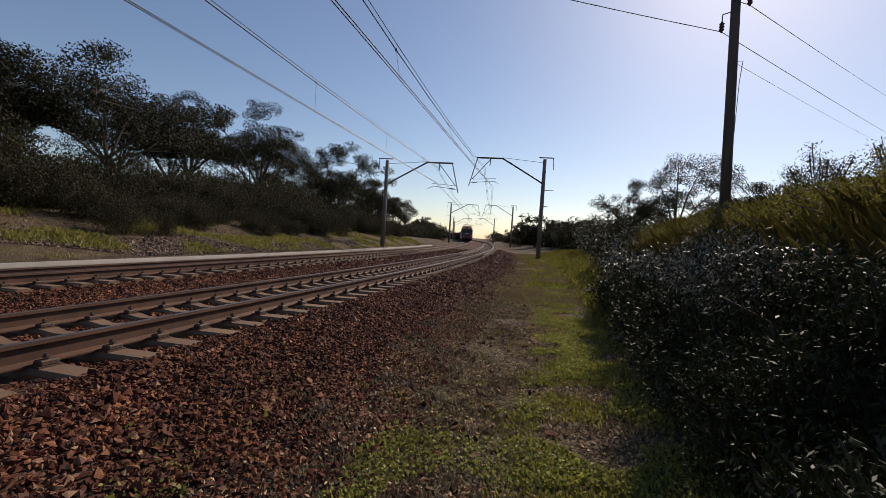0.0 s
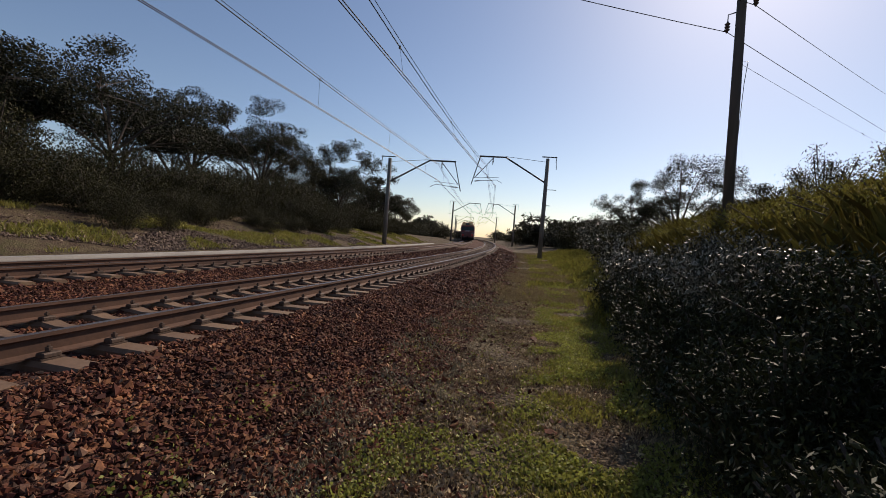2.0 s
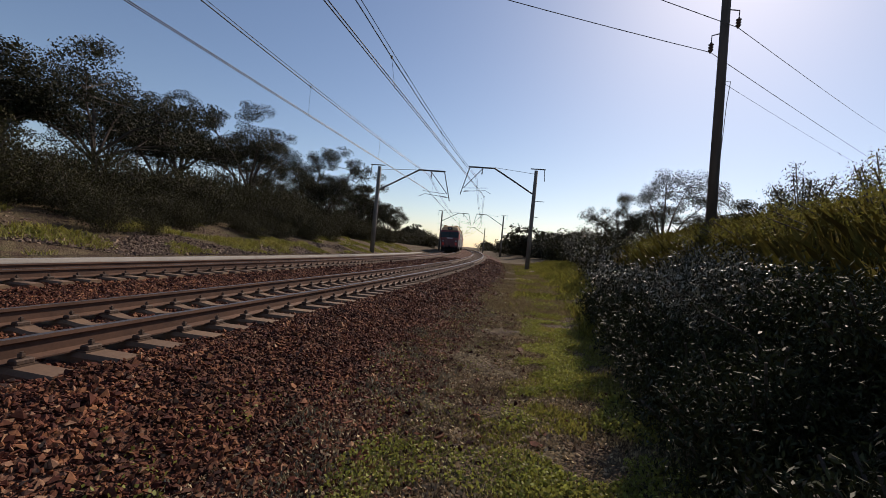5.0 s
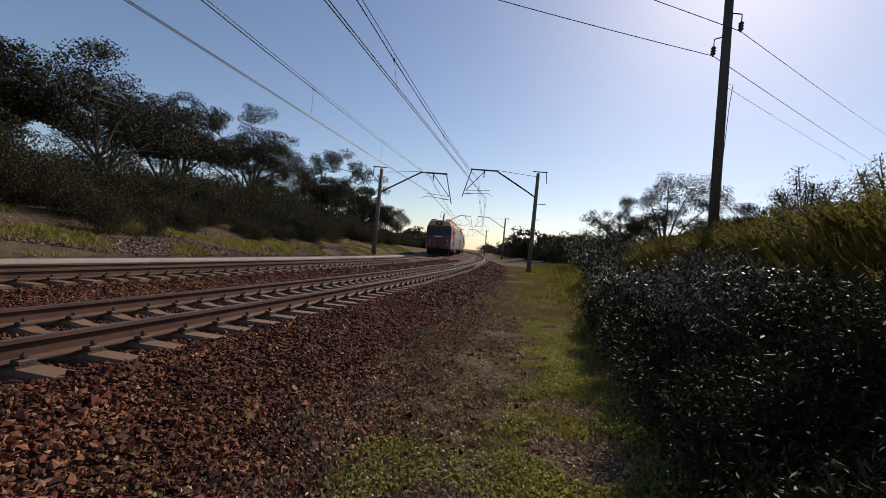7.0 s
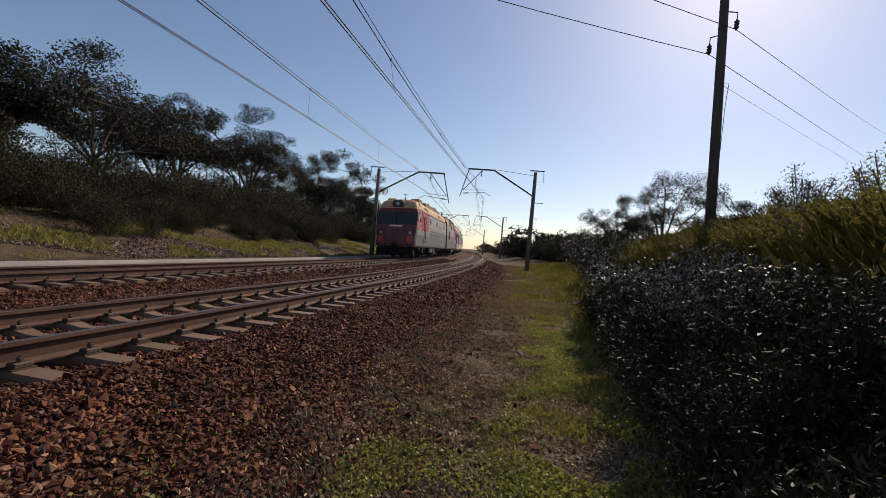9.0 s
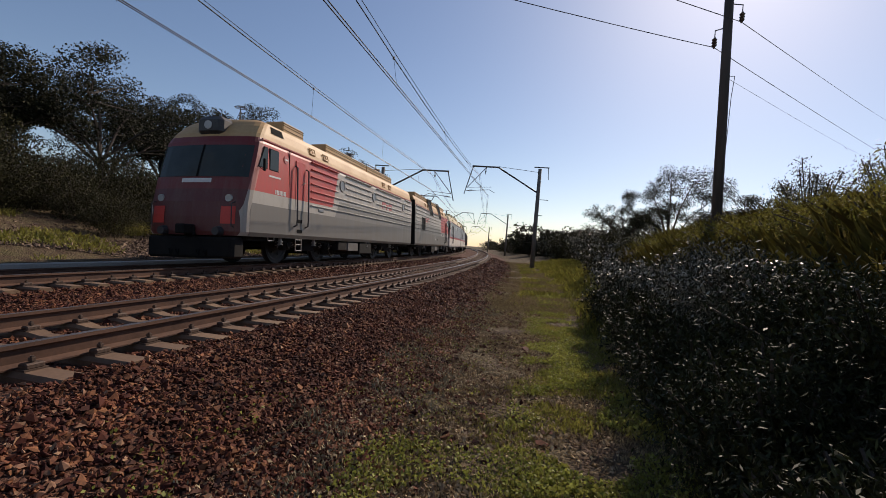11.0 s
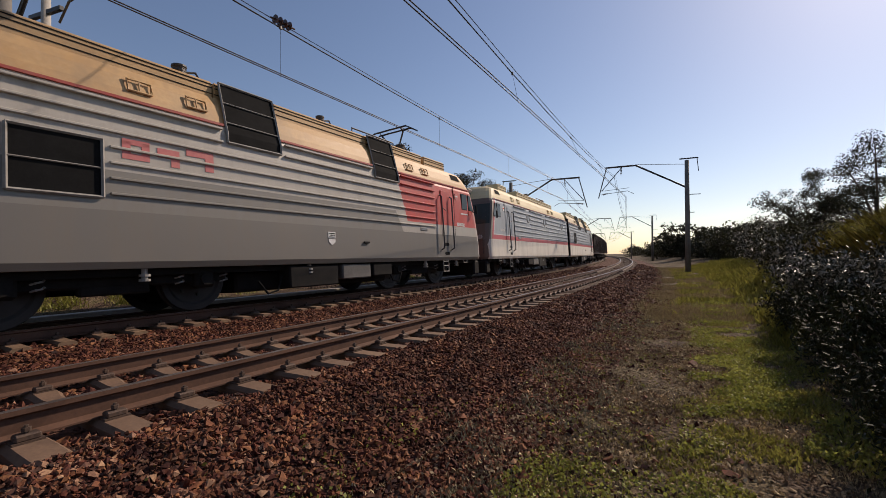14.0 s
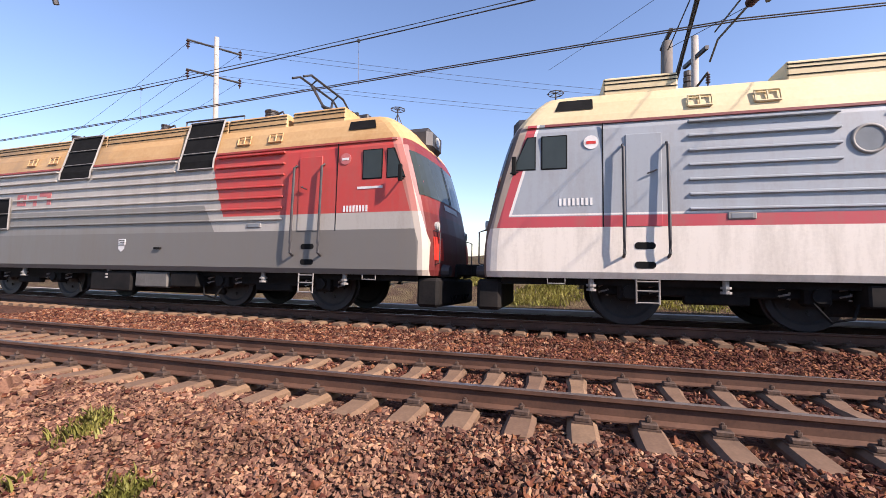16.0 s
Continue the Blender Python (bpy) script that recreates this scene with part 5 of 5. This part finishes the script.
def build_plants():
    rng = np.random.default_rng(21)
    # trees beyond the far track
    for k, (x, y, z, h, sp, lab) in enumerate(((-23.0, 18.6, 1.9, 6.3, 3.6, "tall dark green acacia at the end of the row"), (-21.9, 24.6, 1.9, 9.0, 5.4, "broad dark acacia with layered flat crown"),
                                               (-27.5, 20.5, 2.2, 6.6, 4.2, "dark green tree deep in the bank's thicket"), (-29.0, 42.0, 2.2, 12.4, 4.0, "pale feathery acacia standing behind the row"),
                                               (-19.7, 38.2, 1.6, 10.8, 4.6, "broad acacia with a forked trunk"), (-24.5, 33.0, 1.8, 8.6, 4.6, "dark rounded acacia in the row"),
                                               (-15.8, 49.0, 1.0, 9.6, 4.6, "open-crowned acacia with a bare slim trunk"), (-19.5, 53.0, 1.0, 9.0, 4.6, "acacia half hidden behind its neighbours"),
                                               (-14.2, 58.5, 0.8, 7.6, 4.0, "dark acacia near the catenary mast"), (-12.8, 73.5, 0.6, 6.6, 4.0, "low spreading acacia at the row's end"), (-17.5, 68.0, 0.8, 7.4, 4.2, "low dark acacia at the row's end"), (-19.0, 84.0, 0.6, 7.5, 4.6, "far acacia by the line"),
                                               (-33.0, 27.0, 2.4, 7.4, 4.4, "dark tree behind the row"), (-30.0, 34.0, 2.4, 8.5, 4.8, "dark tree behind the row"), (-24.0, 45.0, 1.8, 8.4, 4.6, "dark tree behind the row"), (-24.0, 62.0, 1.2, 8.0, 4.6, "dark tree behind the row"))):
        tree(x, y, z, h, sp, 100 + k, lab, leaf=0.15, count=19000, trunk_share=0.27, flat=0.62)
    # scrub on the far bank: a few kinds, repeated
    kinds = [shrub("shrub", 0, 0, -50, 1.9, 1.4, 200 + k, "dense olive green shrub on the grassy bank", 0.085, 6000, LEAF2, "shrubs on the far bank", 20, 0.26) for k in range(4)]
    for k in range(190):
        s = rng.uniform(-2, 66)
        u = -(rng.uniform(11.0, 19.5) + np.interp(s, [0, 15, 60], [-1.0, 0, 1.2]))
        x, y, z = place(s, u)
        f = rng.uniform(0.7, 1.2) * float(np.interp(-u, [11, 14, 19], [0.7, 1.0, 1.75]))
        o = copy_thing(kinds[k % 4], Matrix.Translation((x, y, z - 0.05)) @ Matrix.Rotation(rng.uniform(0, 6.28), 4, "Z") @ Matrix.Diagonal((f, f, f * rng.uniform(0.8, 1.15), 1)))
    for o in kinds:
        x, y, z = place(rng.uniform(5, 40), -15.5)
        o.matrix_world = Matrix.Translation((x, y, z - 0.05))
    # thicket closing the view far along the line
    for k in range(90):
        s = rng.uniform(75, 235)
        u = rng.uniform(8.5, 14 + 0.16 * s) if k % 3 else -rng.uniform(11, 40)
        p = at(s, u)
        f = rng.uniform(1.5, 2.6)
        tagged(copy_thing(kinds[k % 4], Matrix.Translation((p.x, p.y, -0.7)) @ Matrix.Rotation(rng.uniform(0, 6.28), 4, "Z") @ Matrix.Diagonal((f * 1.5, f * 1.5, f, 1))), "dark olive thicket far along the railway", group="far thicket")
    # bushes on the near bank, the low and nearest ones in shade-darkened leaves
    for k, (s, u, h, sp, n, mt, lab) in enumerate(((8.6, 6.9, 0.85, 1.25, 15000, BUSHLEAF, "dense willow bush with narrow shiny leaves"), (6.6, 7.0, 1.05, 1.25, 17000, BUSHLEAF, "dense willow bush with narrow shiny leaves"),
                                                   (4.9, 6.95, 1.15, 1.15, 18000, BUSHLEAF, "dense willow bush with narrow shiny leaves"), (3.4, 6.95, 1.0, 1.15, 17000, SHADELEAF, "dense green bush with narrow leaves darkened for shade"),
                                                   (1.6, 7.1, 1.15, 1.2, 12000, SHADELEAF, "dense willow bush with narrow shiny leaves"), (11.0, 7.1, 0.75, 1.3, 9000, BUSHLEAF, "dense willow bush with narrow shiny leaves"),
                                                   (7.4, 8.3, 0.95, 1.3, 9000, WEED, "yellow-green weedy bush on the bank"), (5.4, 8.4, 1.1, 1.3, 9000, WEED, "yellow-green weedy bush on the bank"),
                                                   (9.6, 8.3, 0.7, 1.3, 8000, WEED, "yellow-green weedy bush on the bank"), (3.6, 8.5, 1.25, 1.3, 8000, WEED, "yellow-green weedy bush on the bank"), (12.0, 8.2, 0.65, 1.4, 7000, WEED, "yellow-green weedy bush on the bank"), (1.6, 6.05, 0.95, 0.75, 9000, SHADELEAF, "low green leafy bush at the bank's foot, darkened for shade"), (2.9, 6.05, 1.0, 0.8, 10000, SHADELEAF, "low green leafy bush at the bank's foot, darkened for shade"), (4.3, 6.1, 1.0, 0.8, 10000, SHADELEAF, "low green leafy bush at the bank's foot, darkened for shade"), (5.7, 6.15, 1.0, 0.8, 9000, SHADELEAF, "low green leafy bush at the bank's foot, darkened for shade"), (7.2, 6.2, 1.0, 0.8, 8000, SHADELEAF, "low green leafy bush at the bank's foot, darkened for shade"), (0.4, 6.2, 0.9, 0.8, 6000, SHADELEAF, "low green leafy bush at the bank's foot, darkened for shade"), (9.2, 6.2, 0.9, 0.8, 6000, SHADELEAF, "low green leafy bush at the bank's foot, darkened for shade"))):
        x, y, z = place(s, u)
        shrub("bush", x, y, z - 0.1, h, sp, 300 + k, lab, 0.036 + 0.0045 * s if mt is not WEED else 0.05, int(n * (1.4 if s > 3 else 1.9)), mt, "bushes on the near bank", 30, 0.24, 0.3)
    for k, (s, u, h, sp, n) in enumerate(((12.5, 11.2, 2.3, 1.0, 6500), (11.2, 12.2, 2.4, 1.0, 6500), (10.0, 12.6, 2.0, 0.9, 6500), (13.5, 9.8, 1.0, 1.1, 5500))):
        x, y, z = place(s, u)
        shrub("bush", x, y, z - 0.1, h, sp, 330 + k, "tall feathery grey-green bush on the bank's crest", 0.075, int(n * 1.5), BUSHLEAF, "bushes on the near bank", 24, 0.24, 0.3)
    for k, (s, u, h, sp) in enumerate(((14.0, 7.2, 1.0, 1.2), (16.5, 7.3, 1.15, 1.3), (19.5, 7.6, 1.4, 1.5), (24, 8.6, 1.9, 1.7), (31, 9.4, 2.8, 2.0), (36, 10.4, 3.2, 2.2), (42, 10.8, 3.6, 2.4), (50, 11.5, 3.8, 2.6), (29, 12, 2.6, 2.2), (58, 11.0, 3.6, 2.6), (66, 11.5, 3.8, 2.8))):
        x, y, z = place(s, u)
        shrub("bush", x, y, z - 0.1, h, sp, 350 + k, "grey-green thicket bush beside the path", 0.09 + 0.0025 * s, 4200, BUSHLEAF if k % 2 == 0 else LEAF2, "thicket beside the path", 18, 0.26)
    for k, (x, y, h, sp) in enumerate(((14.6, 39.0, 6.6, 3.0), (17.8, 37.6, 8.4, 3.6), (21.2, 36.0, 7.4, 3.4), (24.5, 35.0, 6.4, 3.0))):
        tree(x, y, 0.6, h, sp, 400 + k, "open dark acacia behind the near bank", leaf=0.12, count=14000, trunk_share=0.2, flat=0.7, group="trees behind the near bank")
    # woods far along the line
    for k in range(74):
        if k >= 46:
            s, u = rng.uniform(58, 135), rng.uniform(8.5, 24)
        elif k < 14:
            s, u = rng.uniform(62, 125), rng.uniform(9, 30)
        elif k < 24:
            s, u = rng.uniform(88, 150), -rng.uniform(14, 36)
        else:
            s, u = rng.uniform(150, 260), rng.choice([-1, 1]) * rng.uniform(12, 60)
        p = at(s, u)
        tree(p.x, p.y, -0.6, rng.uniform(3.6, 6.2) + s * 0.008, rng.uniform(3.0, 4.6), 500 + k, "dark round-crowned tree far along the line", leaf=0.45, count=1500, trunk_share=0.12, flat=0.85, group="far woods")


build_plants()


def blades(name, label, category, s, u, height, width, seed, material, spread=0.05, per=5):
    """Tufts of thin blades on the ground."""
    rng = np.random.default_rng(seed)
    n = len(s)
    base = np.repeat(line_points(s, u, ground_z(s, u)), per, axis=0)
    m = n * per
    base[:, :2] += rng.normal(0, spread, (m, 2))
    h = np.repeat(height, per) * rng.uniform(0.5, 1.2, m)
    a = rng.uniform(0, 6.28, m)
    lean = rng.uniform(0.1, 0.9, m) * h
    side = np.stack([np.cos(a), np.sin(a), np.zeros(m)], 1) * (width * rng.uniform(0.6, 1.4, m))[:, None]
    tip = base + np.stack([np.sin(a) * lean, -np.cos(a) * lean, h], 1)
    midp = base + np.stack([np.sin(a) * lean * 0.35, -np.cos(a) * lean * 0.35, h * 0.6], 1)
    v = np.stack([base - side, base + side, midp + side * 0.8, tip, midp - side * 0.8], 1).reshape(-1, 3)
    me = bpy.data.meshes.new(name)
    me.vertices.add(5 * m)
    me.vertices.foreach_set("co", v.reshape(-1).astype(np.float32))
    me.loops.add(5 * m)
    me.loops.foreach_set("vertex_index", np.arange(5 * m, dtype=np.int32))
    me.polygons.add(m)
    me.polygons.foreach_set("loop_start", np.arange(0, 5 * m, 5, dtype=np.int32))
    me.materials.append(material)
    me.update(calc_edges=True)
    return tagged(new(name, me), label, category, kind="stuff")


def patchy(s, u, scale, seed, lo):
    return np.array([noise.noise(Vector((a * scale, b * scale, seed))) > lo for a, b in zip(s, u)])


def build_grass():
    rng = np.random.default_rng(77)

    def spots(n, s0, s1, u0, u1, scale, seed, lo):
        s = s0 + (s1 - s0) * rng.uniform(0, 1, n) ** 1.5
        u = rng.uniform(u0, u1, n)
        k = patchy(s, u, scale, seed, lo)
        return s[k], u[k]
    s, u = spots(60000, -3, 22, 4.2, 5.8, 1.3, 3.0, 0.14)
    blades("grass", "short bright green grass and clover on the footpath verge", "grass", s, u, rng.uniform(0.012, 0.045, len(s)), 0.007, 1, GRASS)
    s, u = spots(24000, 1, 26, 4.6, 5.6, 1.2, 3.3, 0.12)
    blades("verge_clover", "green clover along the foot of the bushes", "grass", s, u, rng.uniform(0.015, 0.06, len(s)), 0.008, 11, GRASS)
    s, u = spots(56000, -4, 22, 3.0, 5.8, 0.9, 9.0, -0.3)
    blades("dry_grass", "trodden dry straw-coloured grass on the footpath", "grass", s, u, rng.uniform(0.008, 0.03, len(s)), 0.004, 2, DRYGRASS, 0.07, 4)
    n = 120000
    s, u = -4 + 24 * rng.uniform(0, 1, n) ** 1.5, np.clip(rng.normal(4.05, 0.7, n), 2.8, 6.2)
    p = line_points(s, u, ground_z(s, u) + rng.uniform(0.004, 0.03, n))
    tagged(new("leaf_litter", leaf_mesh("leaf_litter", p, 0.042, 0.019, 15, LITTER, 0.25)), "dry brown leaves and twigs scattered on the footpath", "leaf litter", kind="stuff")
    s, u = spots(4200, 0.5, 12, 2.6, 3.7, 1.6, 4.0, 0.08)
    blades("grey_weeds", "low grey-green weeds growing through the ballast edge", "weeds", s, u, rng.uniform(0.02, 0.06, len(s)), 0.006, 3, GREYWEED, 0.06, 5)
    s, u = spots(14000, 8, 50, 5.6, 11.0, 0.6, 6.0, -0.35)
    blades("verge_grass", "rough green grass and weeds at the foot of the bank", "grass", s, u, rng.uniform(0.06, 0.28, len(s)), 0.009, 4, GRASS, 0.08)
    s, u = spots(30000, -6, 60, -13.5, -8.6, 0.45, 8.0, 0.08)
    blades("bank_grass", "green grass on the gravelly bank beyond the far track", "grass", s, u, rng.uniform(0.04, 0.2, len(s)), 0.012, 5, GRASS, 0.1)
    s, u = spots(7000, 12, 45, 4.0, 6.8, 0.5, 5.0, -0.02)
    blades("far_verge_grass", "green and straw grass further along the footpath", "grass", s, u, rng.uniform(0.05, 0.18, len(s)), 0.014, 6, GRASS, 0.1)
    s, u = spots(16000, 11, 52, 2.9, 5.6, 0.6, 9.5, -0.25)
    blades("far_dry_grass", "dry straw-coloured grass further along the footpath", "grass", s, u, rng.uniform(0.02, 0.10, len(s)), 0.009, 13, DRYGRASS, 0.12, 5)
    # tall soft grass over the crest of the near bank
    s, u = spots(15000, 3.6, 16, 7.3, 12.5, 0.7, 2.0, -0.6)
    blades("crest_grass", "tall soft olive-yellow grass over the crest of the bank", "grass", s, u, rng.uniform(0.2, 0.66, len(s)), 0.0035, 12, BANKGRASS, 0.13, 11)
    # small round clover leaves in patches along the footpath
    n = 150000
    s = 1.0 + 15 * rng.uniform(0, 1, n) ** 1.7
    u = np.where(rng.uniform(0, 1, n) < 0.68, rng.normal(4.95, 0.36, n), rng.normal(3.55, 0.45, n))
    k = patchy(s, u, 1.5, 13.0, 0.02) & ((u > 4.35) | (s < 3.2) | (rng.uniform(0, 1, n) < 0.12))
    s, u = s[k], u[k]
    p = line_points(s, u, ground_z(s, u) + np.abs(rng.normal(0.03, 0.02, len(s))))
    tagged(new("clover", leaf_mesh("clover", p, 0.028, 0.022, 16, CLOVER, 0.1)), "bright green clover leaves in patches on the footpath", "clover", kind="stuff")
    # two weeds at the foot of the ballast behind the eye
    for k, (cs, cu, wide) in enumerate(((-4.0, 2.0, 0.085), (-4.0, 2.75, 0.16), (-3.0, 2.45, 0.06))):
        s, u = cs + rng.normal(0, wide, 60), cu + rng.normal(0, wide, 60)
        blades("weed_tuft", "bright green weed tuft in the gravel", "weeds", s, u, rng.uniform(0.03, 0.10, 60), 0.008, 7 + k, GRASS, 0.05, 8)


build_grass()


# ---- poles beside the line ----
def pole_wire(a, b, sag, r=0.009, n=14, label="thin dark wire strung between poles"):
    a, b = Vector(a), Vector(b)
    pts = [a.lerp(b, i / n) - Vector((0, 0, 4 * sag * (i / n) * (1 - i / n))) for i in range(n + 1)]
    wire("wire", label, pts, r, group="pole wires")


def build_near_pole():
    x, y = 6.05, 10.5
    z0 = 0.77
    t = thing("wooden_pole", "dark weathered wooden power pole on the bank", "power pole", Matrix.Translation((x, y, z0)))
    bm = bmesh.new()
    rod(bm, (0.12, 0.1, -0.5), (-0.42, -0.35, 9.0), 0.125, 0.085, 12)
    part("pole", bm, WOOD, t, smooth=True)

    def on(h):
        f = (h + 0.5) / 9.5
        return Vector((0.12 - 0.54 * f, 0.1 - 0.45 * f, h))
    for h, d in ((5.62, -0.24), (6.15, 0.26)):
        p = on(h)
        q = p + Vector((d, -d * 0.35, 0.0))
        bm = bmesh.new()
        pipe(bm, [p + Vector((0, 0, 0.28)), q + Vector((0, 0, 0.22)), q + Vector((0, 0, 0.02))], 0.014)
        part("bracket_hook", bm, STEEL, t)
        bm = bmesh.new()
        insulator(bm, q + Vector((0, 0, 0.06)), q - Vector((0, 0, 0.2)), 0.06, 3)
        part("insulator", bm, INSUL, t)
    bm = bmesh.new()
    p = on(4.75)
    pipe(bm, [p, p + Vector((0.2, -0.05, 0.0)), p + Vector((0.16, -0.05, -0.5)), p + Vector((0.14, -0.03, -2.4))], 0.008)
    part("earth_wire", bm, WIRE, t)
    return Vector((x, y, z0)), on


NEAR_POLE, NEAR_ON = build_near_pole()


def build_line_poles():
    tip = NEAR_POLE + NEAR_ON(5.62) + Vector((-0.24, 0.08, -0.18))
    tip2 = NEAR_POLE + NEAR_ON(6.15) + Vector((0.26, -0.09, -0.18))
    mast_top = at(2.9, -9.7, 7.6)
    pole_wire(mast_top, tip, 0.25)
    pole_wire(mast_top + Vector((-9.0, -2.0, 3.4)), tip2, 0.25)
    pole_wire(tip, tip + Vector((46.0, 41.6, 7.9)), 0.12)
    pole_wire(tip2, tip2 + Vector((43.8, 42.2, 12.5)), 0.12)
    pole_wire(NEAR_POLE + NEAR_ON(4.75), NEAR_POLE + NEAR_ON(4.75) + Vector((42.7, 43.3, 9.9)), 0.12, 0.005)
    # the second, slimmer post beside the far mast, with its insulators and cable box
    b = at(3.9, -10.6)
    z0 = gz(3.9, -10.6)
    t = thing("utility_post", "pale concrete utility post with insulators beside the far mast", "utility pole", Matrix.Translation((b.x, b.y, z0)))
    bm = bmesh.new()
    rod(bm, (0, 0, -0.4), (0, 0, 8.3 - z0), 0.15, 0.10, 12)
    part("post", bm, CONCRETE, t, smooth=True)
    for h, d in ((6.9, 0.55), (6.2, -0.5)):
        bm = bmesh.new()
        pipe(bm, [(0, 0, h - 0.3 - z0), (d, 0.1, h - z0)], 0.035)
        part("bracket", bm, STEEL, t)
        bm = bmesh.new()
        insulator(bm, (d, 0.1, h - z0), (d, 0.1, h - z0 - 0.42), 0.07, 4)
        part("insulator", bm, INSUL, t)
    bm = bmesh.new()
    box(bm, -0.7, 0.7, -0.05, 0.05, 7.55 - z0, 7.66 - z0)
    part("crossarm", bm, STEEL, t)
    bm = bmesh.new()
    for k in range(5):
        rod(bm, (-1.0 - 0.02 * k, 0.3, 6.6 + 0.22 * k - z0), (-1.0 - 0.02 * k, 0.3, 6.76 + 0.22 * k - z0), 0.2 - 0.02 * k, n=10)
    rod(bm, (-1.0, 0.3, -0.3), (-1.0, 0.3, 6.7 - z0), 0.17, 0.15, 12)
    part("cable_head", bm, MAST, t, "dark cable head on a concrete stub")
    # concrete power pole beyond the far track
    x, y = -18.1, -11.6
    z0 = -0.2
    t = thing("power_pole", "pale concrete power pole with two crossarms", "power pole", Matrix.Translation((x, y, z0)))
    bm = bmesh.new()
    rod(bm, (0, 0, -0.5), (0, 0, 11.1), 0.14, 0.095, 12)
    part("pole", bm, CONCRETE, t, smooth=True)
    for h in (10.6, 9.3):
        bm = bmesh.new()
        way = Vector((-0.55, 0.83, 0))
        pipe(bm, [Vector((0, 0, h)) - way * 1.15 + Vector((0, 0, 0.12)), Vector((0, 0, h)) + way * 1.0 - Vector((0, 0, 0.05))], 0.045)
        arm = part("crossarm", bm, STEEL, t)
        for d in (-1.1, 0.95):
            bm = bmesh.new()
            p = Vector((0, 0, h)) + way * d
            insulator(bm, p + Vector((0, 0, 0.15)), p - Vector((0, 0, 0.3)), 0.08, 3)
            part("insulator", bm, INSUL, arm)
    copy_thing(t, Matrix.Translation((x - 14.0, y + 52.0, z0 + 1.2)))
    top = Vector((x, y, z0))
    for h, d in ((10.6, -1.1), (10.6, 0.95), (9.3, -1.1), (9.3, 0.95)):
        p = top + Vector((-0.55 * d, 0.83 * d, h))
        pole_wire(p, p + Vector((-14.0, 52.0, 1.2)), 0.9, 0.009)
        pole_wire(p, p + Vector((-22.0, -34.0, -0.5)), 0.7, 0.009)


build_line_poles()


def build_tension_string():
    """Insulator strings let into the wires above the far track."""
    for s, u, z in ((0.6, -3.6, 6.75), (6.6, -4.6, 6.95)):
        bm = bmesh.new()
        a, b = at(s, u, z), at(s + 0.75, u, z + 0.02)
        insulator(bm, a, b, 0.12, 4)
        ob = part("insulator_string", bm, INSUL, None, "brown disc insulator string in the overhead wire")
        tagged(ob, category="insulator", group="insulator strings")


build_tension_string()


def build_far_bridge():
    """A dark low bridge with posts, far down the line."""
    t = thing("far_bridge", "dark low bridge with slim posts far down the line", "bridge", Matrix.Translation((-22.0, 228.0, 0)))
    bm = bmesh.new()
    box(bm, -26, 9, -2, 2, 2.0, 4.0)
    part("deck", bm, STEEL, t)
    for x in (-24, -16, -8, 0, 8):
        bm = bmesh.new()
        box(bm, x - 0.6, x + 0.6, -1.8, 1.8, -1.0, 2.1)
        part("pier", bm, MAST, t)
    for k in range(8):
        bm = bmesh.new()
        x = -24 + k * 4.4
        rod(bm, (x, 0, 3.9), (x, 0, 8.2), 0.14, 0.12, 6)
        part("post", bm, STEEL, t)
    bm = bmesh.new()
    box(bm, -26, 9, -0.04, 0.04, 5.4, 5.6)
    part("rail", bm, STEEL, t)


build_far_bridge()


def motions():
    times = [i * 0.5 for i in range(33)]
    for ob, d, back, b0, b1 in VEHICLES:
        walk(ob, [(t, vehicle_pose(t, d, back, b0, b1)) for t in times])
    for ob, x, radius, flip in SPINNING:
        rows = [(i / 10, pose(x, 0, radius, 0, flip * math.degrees(front_s(i / 10) / radius), 0)) for i in range(161)]
        walk(ob, rows)


motions()
